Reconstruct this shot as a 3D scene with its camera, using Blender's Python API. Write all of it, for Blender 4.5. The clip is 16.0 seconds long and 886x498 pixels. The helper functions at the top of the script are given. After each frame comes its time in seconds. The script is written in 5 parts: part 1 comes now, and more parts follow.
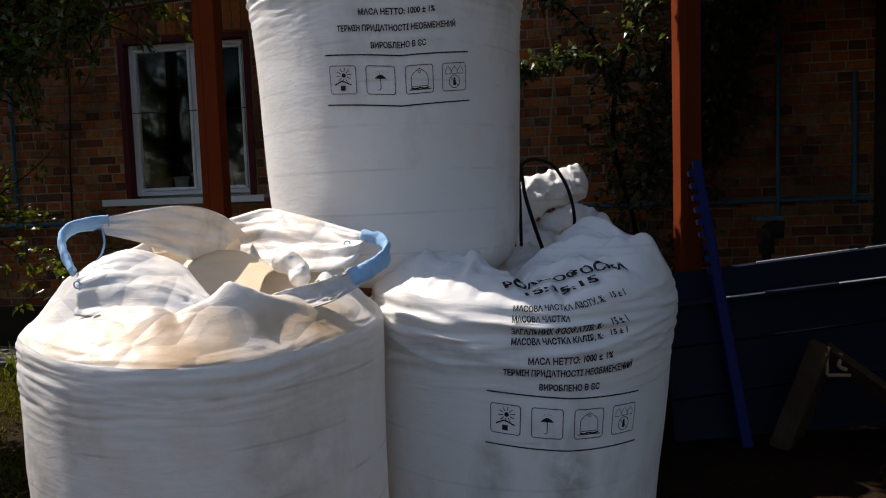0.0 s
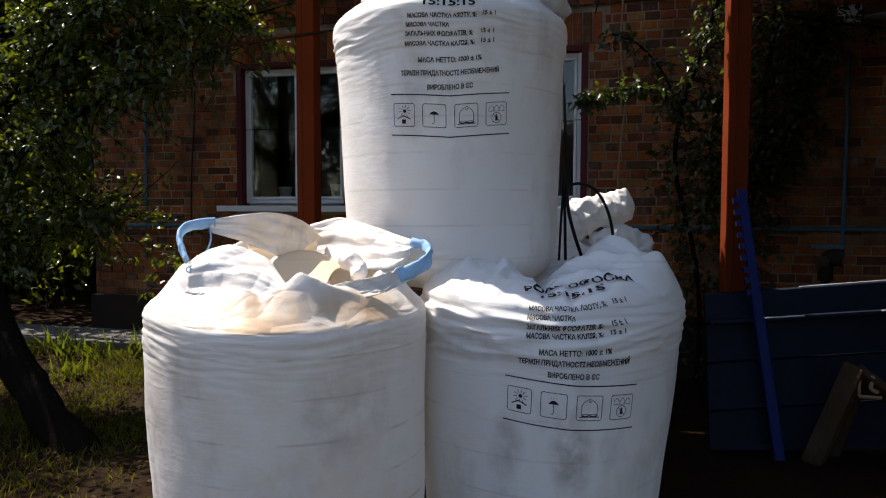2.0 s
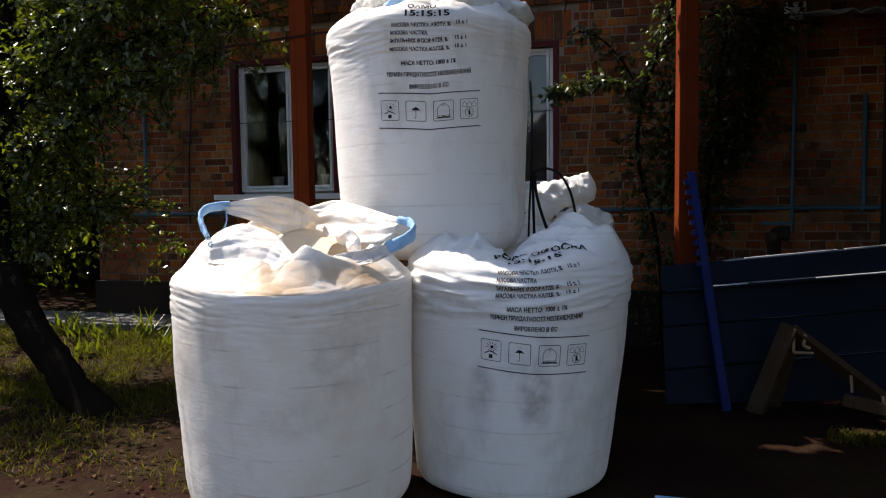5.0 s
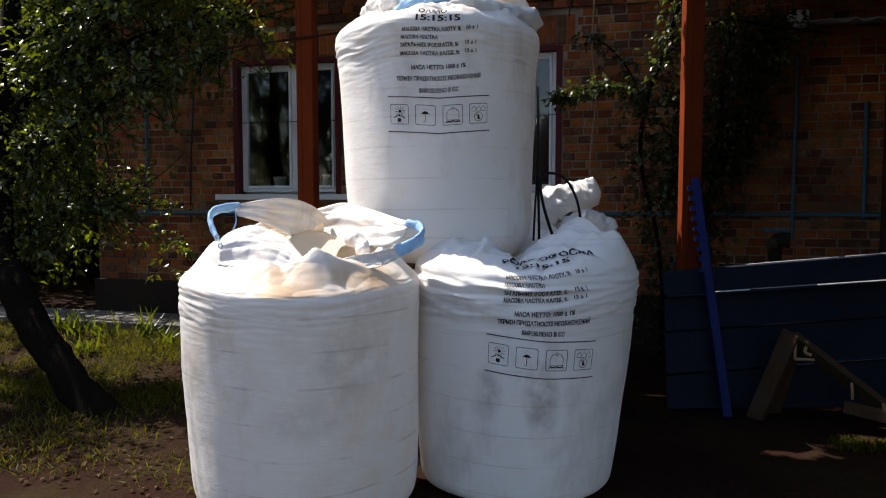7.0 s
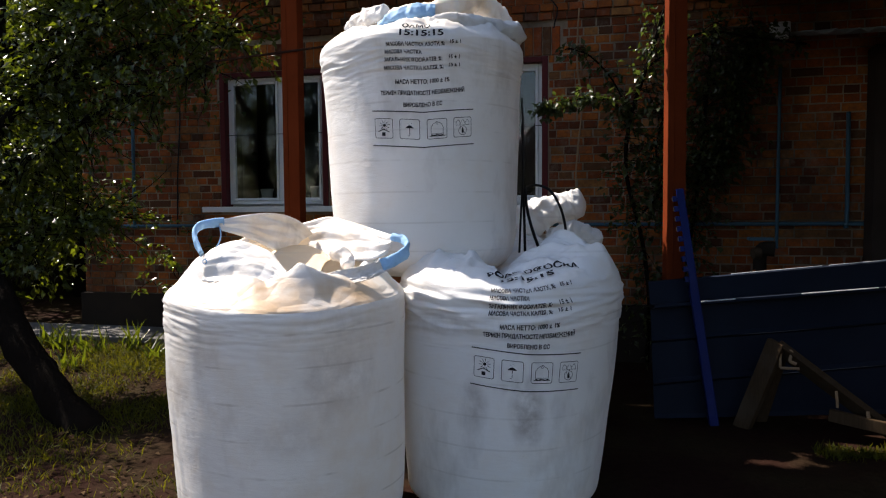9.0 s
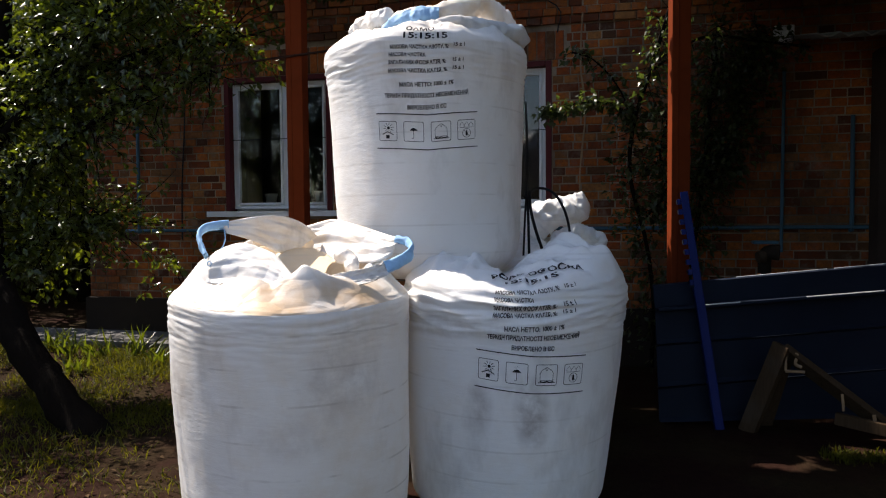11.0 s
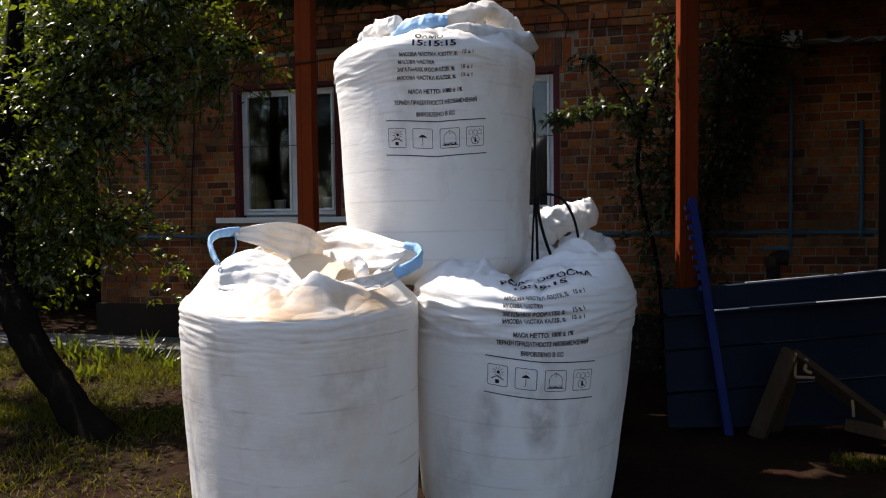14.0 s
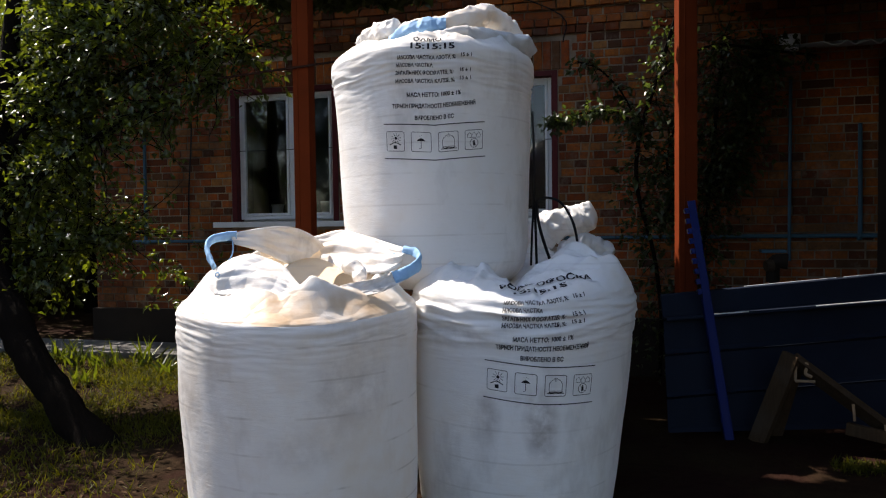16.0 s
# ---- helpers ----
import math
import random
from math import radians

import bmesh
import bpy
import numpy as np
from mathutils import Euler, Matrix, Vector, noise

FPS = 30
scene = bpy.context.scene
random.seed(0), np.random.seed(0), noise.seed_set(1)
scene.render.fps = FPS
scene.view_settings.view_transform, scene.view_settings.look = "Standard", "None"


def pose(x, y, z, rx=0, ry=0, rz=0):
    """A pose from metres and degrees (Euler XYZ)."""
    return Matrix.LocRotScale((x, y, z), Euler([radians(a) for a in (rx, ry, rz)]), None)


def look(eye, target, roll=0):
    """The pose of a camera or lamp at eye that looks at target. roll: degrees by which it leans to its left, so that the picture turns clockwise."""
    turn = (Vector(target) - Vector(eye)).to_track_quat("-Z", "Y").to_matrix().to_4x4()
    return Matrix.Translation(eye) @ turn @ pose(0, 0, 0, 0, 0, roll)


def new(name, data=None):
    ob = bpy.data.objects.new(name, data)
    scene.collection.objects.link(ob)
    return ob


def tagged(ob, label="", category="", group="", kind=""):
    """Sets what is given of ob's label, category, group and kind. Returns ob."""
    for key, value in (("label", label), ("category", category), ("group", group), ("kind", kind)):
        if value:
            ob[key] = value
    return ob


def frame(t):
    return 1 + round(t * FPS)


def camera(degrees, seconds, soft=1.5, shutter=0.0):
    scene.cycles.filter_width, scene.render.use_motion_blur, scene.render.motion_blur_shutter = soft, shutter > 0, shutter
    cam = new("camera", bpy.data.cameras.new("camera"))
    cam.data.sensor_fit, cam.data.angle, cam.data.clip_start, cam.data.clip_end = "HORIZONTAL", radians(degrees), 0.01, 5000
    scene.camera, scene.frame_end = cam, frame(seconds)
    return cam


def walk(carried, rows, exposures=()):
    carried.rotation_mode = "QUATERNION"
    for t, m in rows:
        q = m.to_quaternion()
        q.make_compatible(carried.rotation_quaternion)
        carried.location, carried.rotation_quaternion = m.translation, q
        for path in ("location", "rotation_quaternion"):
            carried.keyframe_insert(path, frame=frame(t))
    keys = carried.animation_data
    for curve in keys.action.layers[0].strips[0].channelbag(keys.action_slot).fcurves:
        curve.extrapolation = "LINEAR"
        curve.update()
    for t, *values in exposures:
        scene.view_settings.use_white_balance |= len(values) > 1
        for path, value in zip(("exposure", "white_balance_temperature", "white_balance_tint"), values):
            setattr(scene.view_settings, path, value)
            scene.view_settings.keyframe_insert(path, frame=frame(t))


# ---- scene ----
cam = camera(61.4, 16.0, 1.15)
PATH = [
    (0, (1.657, 1.319, 1.359), (1.368, 3.292, 1.203), -2.0),
    (0.5, (1.706, 1.193, 1.362), (1.338, 3.155, 1.237), -2.7),
    (1, (1.849, 1.101, 1.363), (1.401, 3.047, 1.248), -0.7),
    (1.5, (1.949, 0.992, 1.361), (1.329, 2.891, 1.248), 0.2),
    (2, (1.969, 0.894, 1.36), (1.415, 2.813, 1.25), 0.1),
    (2.5, (1.969, 0.722, 1.352), (1.449, 2.65, 1.243), -0.5),
    (3, (1.992, 0.593, 1.338), (1.531, 2.533, 1.19), -1.3),
    (3.5, (2.059, 0.552, 1.347), (1.588, 2.493, 1.242), -1.4),
    (4, (2.134, 0.496, 1.334), (1.611, 2.42, 1.178), -1.0),
    (4.5, (2.165, 0.432, 1.339), (1.594, 2.342, 1.186), -1.6),
    (4.7, (2.142, 0.433, 1.328), (1.601, 2.354, 1.188), -1.2),
    (6.8, (2.078, 0.404, 1.339), (1.598, 2.341, 1.203), 0.1),
    (7, (2.068, 0.405, 1.343), (1.563, 2.335, 1.206), 0.0),
    (7.5, (2.08, 0.399, 1.342), (1.557, 2.325, 1.213), 0.0),
    (8, (2.087, 0.398, 1.355), (1.577, 2.328, 1.225), -0.2),
    (8.5, (2.092, 0.402, 1.351), (1.601, 2.337, 1.226), -0.2),
    (9, (2.092, 0.403, 1.363), (1.612, 2.341, 1.25), -0.4),
    (11.5, (2.089, 0.402, 1.344), (1.598, 2.338, 1.248), -0.5),
    (12, (2.083, 0.402, 1.345), (1.599, 2.34, 1.25), -0.4),
    (12.5, (2.081, 0.402, 1.346), (1.591, 2.339, 1.257), -0.5),
    (13, (2.085, 0.393, 1.348), (1.582, 2.327, 1.264), -0.6),
    (13.5, (2.086, 0.384, 1.347), (1.578, 2.317, 1.268), -0.6),
    (14, (2.087, 0.385, 1.35), (1.578, 2.317, 1.268), -0.6),
    (14.5, (2.083, 0.393, 1.348), (1.572, 2.325, 1.266), -1.0),
    (15, (2.077, 0.4, 1.351), (1.566, 2.332, 1.272), -0.9),
    (15.5, (2.085, 0.399, 1.352), (1.577, 2.332, 1.276), -1.0),
    (16, (2.076, 0.406, 1.349), (1.573, 2.341, 1.278), -0.7),
]
walk(cam, [(t, look(eye, target, roll)) for t, eye, target, roll in PATH], [(0.0, 0.78, 7000, 14), (0.5, 0.93, 7000, 14), (1.0, 1.07, 7000, 14), (2.0, 1.27, 7000, 14), (3.0, 1.38, 7000, 14), (16.0, 1.42, 7000, 14)])

# ---------------------------------------------------------------- world, sun
SUN_AZ = Vector((-0.945, 0.327))          # level direction towards the sun
SUN_EL = radians(49)
world = bpy.data.worlds.new("world")
scene.world = world
world.use_nodes = True
wn = world.node_tree
sky = wn.nodes.new("ShaderNodeTexSky")
sky.sky_type, sky.sun_disc = "NISHITA", False
sky.sun_elevation = SUN_EL
sky.sun_rotation = math.atan2(SUN_AZ.x, SUN_AZ.y)
wn.links.new(sky.outputs["Color"], wn.nodes["Background"].inputs["Color"])
wn.nodes["Background"].inputs["Strength"].default_value = 0.077
sun_data = bpy.data.lights.new("sun", "SUN")
sun_data.energy, sun_data.angle, sun_data.color = 3.7, radians(0.55), (1.0, 0.95, 0.87)
sun = new("sun", sun_data)
to_sun = Vector((SUN_AZ.x * math.cos(SUN_EL), SUN_AZ.y * math.cos(SUN_EL), math.sin(SUN_EL)))
sun.matrix_world = look(to_sun * 30, (0, 0, 0))


# ---------------------------------------------------------------- materials
class Mat:
    """A node material with a few short ways to wire it."""

    def __init__(self, name, rough=0.6, metal=0.0, spec=0.5):
        self.m = bpy.data.materials.new(name)
        self.m.use_nodes = True
        self.t = self.m.node_tree
        self.b = self.t.nodes["Principled BSDF"]
        self.set(self.b, "Roughness", rough)
        self.set(self.b, "Metallic", metal)
        self.set(self.b, "Specular IOR Level", spec)
        self.co = self.add("ShaderNodeTexCoord")
        self.pos = self.co.outputs["Object"]

    def add(self, kind):
        return self.t.nodes.new(kind)

    def set(self, node, key, v):
        if isinstance(v, bpy.types.NodeSocket):
            self.t.links.new(v, node.inputs[key])
        else:
            node.inputs[key].default_value = (*v, 1.0) if isinstance(v, tuple) and len(v) == 3 and node.inputs[key].type == "RGBA" else v

    def stretch(self, sx, sy, sz, src=None):
        n = self.add("ShaderNodeMapping")
        self.set(n, "Vector", src or self.pos)
        n.inputs["Scale"].default_value = (sx, sy, sz)
        return n.outputs["Vector"]

    def noise(self, scale, detail=4.0, rough=0.55, vec=None, dist=0.0):
        n = self.add("ShaderNodeTexNoise")
        self.set(n, "Vector", vec or self.pos)
        self.set(n, "Scale", scale)
        self.set(n, "Detail", detail)
        self.set(n, "Roughness", rough)
        self.set(n, "Distortion", dist)
        return n.outputs["Fac"]

    def ramp(self, fac, *stops):
        n = self.add("ShaderNodeValToRGB")
        self.set(n, "Fac", fac)
        e = n.color_ramp.elements
        while len(e) < len(stops):
            e.new(0.5)
        for el, (p, c) in zip(e, stops):
            el.position = p
            el.color = (*c, 1.0) if isinstance(c, tuple) else (c, c, c, 1.0)
        return n.outputs["Color"]

    def mix(self, fac, a, b, how="MIX"):
        n = self.add("ShaderNodeMix")
        n.data_type, n.blend_type = "RGBA", how
        for key, v in ((0, fac), (6, a), (7, b)):
            if isinstance(v, bpy.types.NodeSocket):
                self.t.links.new(v, n.inputs[key])
            else:
                n.inputs[key].default_value = (*v, 1.0) if isinstance(v, tuple) else v
        return n.outputs[2]

    def math(self, op, a, b=0.0):
        n = self.add("ShaderNodeMath")
        n.operation = op
        for k, v in ((0, a), (1, b)):
            if isinstance(v, bpy.types.NodeSocket):
                self.t.links.new(v, n.inputs[k])
            else:
                n.inputs[k].default_value = v
        return n.outputs[0]

    def bump(self, height, strength, distance=0.01, prev=None):
        n = self.add("ShaderNodeBump")
        self.set(n, "Height", height)
        self.set(n, "Strength", strength)
        self.set(n, "Distance", distance)
        if prev:
            self.set(n, "Normal", prev)
        return n.outputs["Normal"]

    def color(self, c):
        self.set(self.b, "Base Color", c)
        return self

    def normal(self, n):
        self.set(self.b, "Normal", n)
        return self


def plain(name, c, rough=0.5, metal=0.0, grain=30.0, amount=0.25, relief=0.15, spec=0.12):
    """A painted or simple surface with grime at two scales."""
    m = Mat(name, rough, metal, spec)
    f = m.noise(grain, 5)
    g = m.noise(grain * 0.13, 3)
    dark = tuple(v * (1 - amount) for v in c)
    lite = tuple(min(1.0, v * (1 + amount)) for v in c)
    m.color(m.mix(m.ramp(g, (0.3, 0.0), (0.7, 1.0)), m.mix(f, dark, c), m.mix(f, c, lite)))
    m.normal(m.bump(f, relief, 0.004))
    m.set(m.b, "Roughness", m.ramp(f, (0.2, max(0.05, rough - 0.12)), (0.8, min(1.0, rough + 0.12))))
    return m.m


def fabric(name, stain=0.5, dust=0.35, creases=1.0, tan=(0.68, 0.52, 0.34), reach=0.48, crinkle=0.07, low=(0.72, 0.73, 0.75), high=(0.83, 0.83, 0.83), streak=None, smudges=()):
    """Woven white polypropylene sacking: faint weave, crease lines, grey smudges, tan dust."""
    m = Mat(name, 0.48, 0.0, 0.45)
    big = m.noise(2.1, 4, 0.6)
    mid = m.noise(7.0, 5, 0.6)
    smear = m.noise(3.0, 5, 0.65, m.stretch(1.0, 1.0, 0.45))
    base = m.mix(big, low, high)
    base = m.mix(m.math("MULTIPLY", m.ramp(m.math("ADD", m.math("MULTIPLY", mid, 0.5), m.math("MULTIPLY", big, 0.5)), (reach, 0.0), (reach + 0.18, 1.0)), dust), base, tan)
    base = m.mix(m.math("MULTIPLY", m.ramp(smear, (0.54, 0.0), (0.70, 1.0)), stain), base, (0.30, 0.28, 0.27))
    # thin dark crease lines that run round the bag, broken up
    wav = m.add("ShaderNodeTexWave")
    wav.wave_type, wav.bands_direction, wav.wave_profile = "BANDS", "Z", "SIN"
    m.set(wav, "Vector", m.stretch(0.10, 0.10, 1.0))
    m.set(wav, "Scale", 2.3)
    m.set(wav, "Distortion", 1.3)
    m.set(wav, "Detail", 2.0)
    m.set(wav, "Detail Scale", 1.6)
    line = m.ramp(wav.outputs["Fac"], (0.985, 0.0), (0.999, 1.0))
    gate = m.ramp(m.noise(4.5, 3, 0.6), (0.43, 0.0), (0.56, 1.0))
    line = m.math("MULTIPLY", m.math("MULTIPLY", line, gate), 0.55 * creases)
    base = m.mix(line, base, (0.30, 0.27, 0.25))
    specks = m.ramp(m.noise(120.0, 2, 0.5), (0.70, 0.0), (0.80, 1.0))
    base = m.mix(m.math("MULTIPLY", specks, 0.25), base, (0.35, 0.30, 0.26))
    if streak:
        # fertiliser dust caught in a crease round the point given
        (cx, cy, cz), (rx, ry, rz) = streak
        near = m.add("ShaderNodeMapping")
        m.set(near, "Vector", m.pos)
        near.inputs["Scale"].default_value = (1 / rx, 1 / ry, 1 / rz)
        near.inputs["Location"].default_value = (-cx / rx, -cy / ry, -cz / rz)
        ball = m.add("ShaderNodeTexGradient")
        ball.gradient_type = "SPHERICAL"
        m.set(ball, "Vector", near.outputs["Vector"])
        spread = m.math("MULTIPLY", m.ramp(ball.outputs["Fac"], (0.0, 0.0), (0.45, 1.0)), m.ramp(m.noise(5.0, 5, 0.6), (0.30, 0.25), (0.62, 1.0)))
        base = m.mix(m.math("MULTIPLY", spread, 0.9), base, (0.56, 0.36, 0.19))
    for (cx, cy, cz), (rx, ry, rz), much in smudges:
        near = m.add("ShaderNodeMapping")
        m.set(near, "Vector", m.pos)
        near.inputs["Scale"].default_value = (1 / rx, 1 / ry, 1 / rz)
        near.inputs["Location"].default_value = (-cx / rx, -cy / ry, -cz / rz)
        ball = m.add("ShaderNodeTexGradient")
        ball.gradient_type = "SPHERICAL"
        m.set(ball, "Vector", near.outputs["Vector"])
        spot = m.math("MULTIPLY", m.ramp(ball.outputs["Fac"], (0.0, 0.0), (0.6, 1.0)), m.ramp(m.noise(11.0, 5, 0.65), (0.34, 0.0), (0.62, 1.0)))
        base = m.mix(m.math("MULTIPLY", spot, much), base, (0.34, 0.31, 0.30))
    m.color(base)
    weave = m.noise(260.0, 2, 0.5, m.stretch(1, 1, 1.8))
    crumple = m.noise(16.0, 5, 0.6, m.stretch(0.5, 0.5, 2.6), 0.8)
    vor = m.add("ShaderNodeTexVoronoi")
    vor.feature = "DISTANCE_TO_EDGE"
    m.set(vor, "Vector", m.stretch(0.8, 0.8, 1.3))
    m.set(vor, "Scale", 9.0)
    facet = m.ramp(vor.outputs["Distance"], (0.0, 0.0), (0.25, 1.0))
    n = m.bump(facet, crinkle, 0.02)
    n = m.bump(crumple, 0.10, 0.02, n)
    m.normal(m.bump(weave, 0.16, 0.002, n))
    m.set(m.b, "Roughness", m.ramp(mid, (0.2, 0.40), (0.8, 0.58)))
    # a little light comes through the cloth
    tr = m.add("ShaderNodeBsdfTranslucent")
    m.set(tr, "Color", (0.86, 0.79, 0.67))
    mixs = m.add("ShaderNodeMixShader")
    mixs.inputs[0].default_value = 0.16
    m.t.links.new(m.b.outputs[0], mixs.inputs[1])
    m.t.links.new(tr.outputs[0], mixs.inputs[2])
    m.t.links.new(mixs.outputs[0], m.t.nodes["Material Output"].inputs["Surface"])
    return m.m


M_BAG = fabric("sacking", 0.38, 0.42, 0.8, (0.66, 0.55, 0.43), 0.46, 0.03, (0.76, 0.76, 0.77), (0.85, 0.85, 0.85), smudges=(((0.30, 3.06, 0.64), (0.16, 0.3, 0.14), 0.6), ((1.00, 3.05, 0.70), (0.16, 0.3, 0.20), 0.5), ((0.86, 2.95, 0.50), (0.2, 0.3, 0.12), 0.3)))
M_CLEAN = fabric("clean_sacking", 0.42, 0.20, 0.4, crinkle=0.025, low=(0.84, 0.85, 0.87), high=(0.90, 0.90, 0.90), smudges=(((1.69, 3.46, 0.50), (0.085, 0.3, 0.19), 0.8), ((1.47, 3.44, 0.53), (0.07, 0.3, 0.14), 0.55), ((1.32, 3.5, 0.86), (0.25, 0.3, 0.07), 0.35)))
M_TOP = fabric("sacking_dusty", 0.30, 0.42, 0.35, crinkle=0.20, low=(0.80, 0.81, 0.83), high=(0.88, 0.88, 0.88))
M_OPEN = fabric("sacking_tan_dust", 0.22, 0.85, 0.3, (0.74, 0.56, 0.37), 0.46, 0.16, (0.80, 0.80, 0.80), (0.88, 0.87, 0.86), ((0.92, 2.98, 1.00), (0.60, 0.46, 0.12)))
# pale colour that paints the sunlit glint along the panel's edges
M_LEDGE = plain("pale_edge_glint", (0.66, 0.67, 0.70), 0.5, 0.0, 5, 0.4, 0.1, 0.5)
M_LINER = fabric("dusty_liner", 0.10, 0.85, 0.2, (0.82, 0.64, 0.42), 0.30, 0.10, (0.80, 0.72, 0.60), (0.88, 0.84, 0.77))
M_STRAP = fabric("strap_cloth", 1.0, 0.75, 0.3, (0.62, 0.52, 0.42), 0.44, 0.14, (0.76, 0.76, 0.78), (0.86, 0.86, 0.86))
M_BLUE = plain("blue_sleeve", (0.30, 0.51, 0.78), 0.65, 0, 55, 0.38, 0.5)
M_INK = plain("black_print", (0.018, 0.018, 0.022), 0.6, 0, 60, 0.3, 0.05)
M_ROPE = plain("black_cord", (0.012, 0.012, 0.014), 0.5, 0, 60, 0.2, 0.2)
M_RUST = plain("red_oxide_paint", (0.13, 0.024, 0.007), 0.8, 0.0, 14, 0.4, 0.25, 0.03)
M_WIRE = plain("rusty_wire", (0.03, 0.014, 0.010), 0.8, 0.0, 30, 0.4, 0.25, 0.05)
M_PVC = plain("white_frame_plastic", (0.78, 0.79, 0.80), 0.35, 0, 12, 0.06, 0.03)
M_BURG = plain("burgundy_paint", (0.10, 0.018, 0.02), 0.55, 0, 20, 0.3, 0.2)
M_PIPE = plain("blue_grey_pipe_paint", (0.05, 0.11, 0.15), 0.5, 0, 20, 0.3, 0.15)
M_PLINTH = plain("plinth_render", (0.022, 0.016, 0.012), 0.9, 0, 18, 0.4, 0.5)
M_CONC = plain("old_concrete", (0.115, 0.112, 0.108), 0.9, 0, 16, 0.3, 0.5)
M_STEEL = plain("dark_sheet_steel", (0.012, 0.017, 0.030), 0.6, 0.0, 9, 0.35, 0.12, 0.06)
M_RACK = plain("blue_enamel", (0.005, 0.014, 0.11), 0.45, 0.0, 14, 0.25, 0.1)
M_WOOD0 = plain("wood", (0.30, 0.20, 0.12), 0.8, 0, 22, 0.35, 0.4)
M_SLATE = plain("slate_sheet", (0.20, 0.20, 0.195), 0.85, 0, 14, 0.25, 0.3)
M_DARKWALL = plain("dark_boards", (0.05, 0.035, 0.028), 0.9, 0, 14, 0.4, 0.4)
M_ROOM_GLOOM = plain("room_gloom", (0.03, 0.028, 0.026), 0.9, 0, 8, 0.3, 0.1)
M_POT = plain("white_pot", (0.62, 0.60, 0.56), 0.5, 0, 20, 0.15, 0.1)


def make_brick():
    m = Mat("brick", 0.95, 0, 0.08)
    info = m.add("ShaderNodeObjectInfo").outputs["Random"]
    geo = m.add("ShaderNodeNewGeometry").outputs["Random Per Island"]
    where = m.add("ShaderNodeNewGeometry").outputs["Position"]
    r = m.math("FRACT", m.math("ADD", info, geo))
    c = m.ramp(r, (0.0, (0.085, 0.026, 0.011)), (0.25, (0.42, 0.085, 0.014)), (0.5, (0.58, 0.18, 0.028)), (0.7, (0.46, 0.095, 0.018)), (0.85, (0.50, 0.21, 0.06)), (1.0, (0.06, 0.022, 0.013)))
    f = m.noise(34.0, 6, 0.65, where)
    c = m.mix(m.ramp(f, (0.35, 0.55), (0.7, 0.0)), c, (0.10, 0.055, 0.04))
    c = m.mix(m.math("MULTIPLY", m.ramp(m.noise(9.0, 4, 0.6, where), (0.55, 0.0), (0.75, 1.0)), 0.5), c, (0.24, 0.19, 0.15))
    c = m.mix(m.ramp(m.noise(1.1, 5, 0.65, where), (0.36, 0.62), (0.58, 0.0)), c, (0.035, 0.022, 0.016))
    c = m.mix(m.math("MULTIPLY", m.ramp(m.noise(3.7, 5, 0.7, where), (0.58, 0.0), (0.70, 1.0)), 0.45), c, (0.24, 0.19, 0.15))
    m.color(c)
    m.normal(m.bump(f, 0.9, 0.012))
    return m.m


def make_ground():
    m = Mat("soil", 1.0, 0, 0.03)
    a = m.noise(1.3, 5, 0.6)
    b = m.noise(22.0, 6, 0.65)
    # reddish-brown taken far below real soil, so the yard's shade is in it
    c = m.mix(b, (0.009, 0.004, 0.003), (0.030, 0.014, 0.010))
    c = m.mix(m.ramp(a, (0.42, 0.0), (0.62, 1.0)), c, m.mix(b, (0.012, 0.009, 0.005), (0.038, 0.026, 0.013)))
    m.color(c)
    n = m.bump(a, 0.5, 0.05)
    m.normal(m.bump(b, 0.8, 0.02, n))
    return m.m


def make_leaf(name, dark, lite, glow, rough=0.34, gloss=0.45):
    m = Mat(name, rough, 0, gloss)
    r = m.add("ShaderNodeNewGeometry").outputs["Random Per Island"]
    c = m.mix(r, dark, lite)
    c = m.mix(m.math("MULTIPLY", m.noise(40.0, 3), 0.35), c, tuple(v * 0.5 for v in dark))
    m.color(c)
    tr = m.add("ShaderNodeBsdfTranslucent")
    m.set(tr, "Color", m.mix(r, glow, tuple(v * 1.5 for v in glow)))
    mixs = m.add("ShaderNodeMixShader")
    mixs.inputs[0].default_value = 0.28
    m.t.links.new(m.b.outputs[0], mixs.inputs[1])
    m.t.links.new(tr.outputs[0], mixs.inputs[2])
    m.t.links.new(mixs.outputs[0], m.t.nodes["Material Output"].inputs["Surface"])
    return m.m


def make_bark():
    m = Mat("bark", 1.0, 0, 0.05)
    f = m.noise(26.0, 6, 0.7, m.stretch(1, 1, 0.3))
    # near black: the trunk's silhouette darkness is put into the bark colour
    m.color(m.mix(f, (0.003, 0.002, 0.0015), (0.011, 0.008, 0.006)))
    m.normal(m.bump(f, 0.9, 0.02))
    return m.m


def make_glass():
    m = Mat("window_glass", 0.02, 0, 0.5)
    m.set(m.b, "Transmission Weight", 1.0)
    m.set(m.b, "IOR", 1.5)
    m.color((0.9, 0.95, 0.95))
    return m.m


def make_wood():
    m = Mat("weathered_plank", 0.9, 0, 0.1)
    f = m.noise(9.0, 6, 0.65, m.stretch(9, 9, 0.8))
    g = m.noise(5.0, 4)
    c = m.mix(f, (0.016, 0.010, 0.006), (0.085, 0.054, 0.030))
    m.color(m.mix(m.ramp(g, (0.5, 0.0), (0.75, 0.7)), c, (0.07, 0.055, 0.042)))
    m.normal(m.bump(f, 0.5, 0.006))
    return m.m


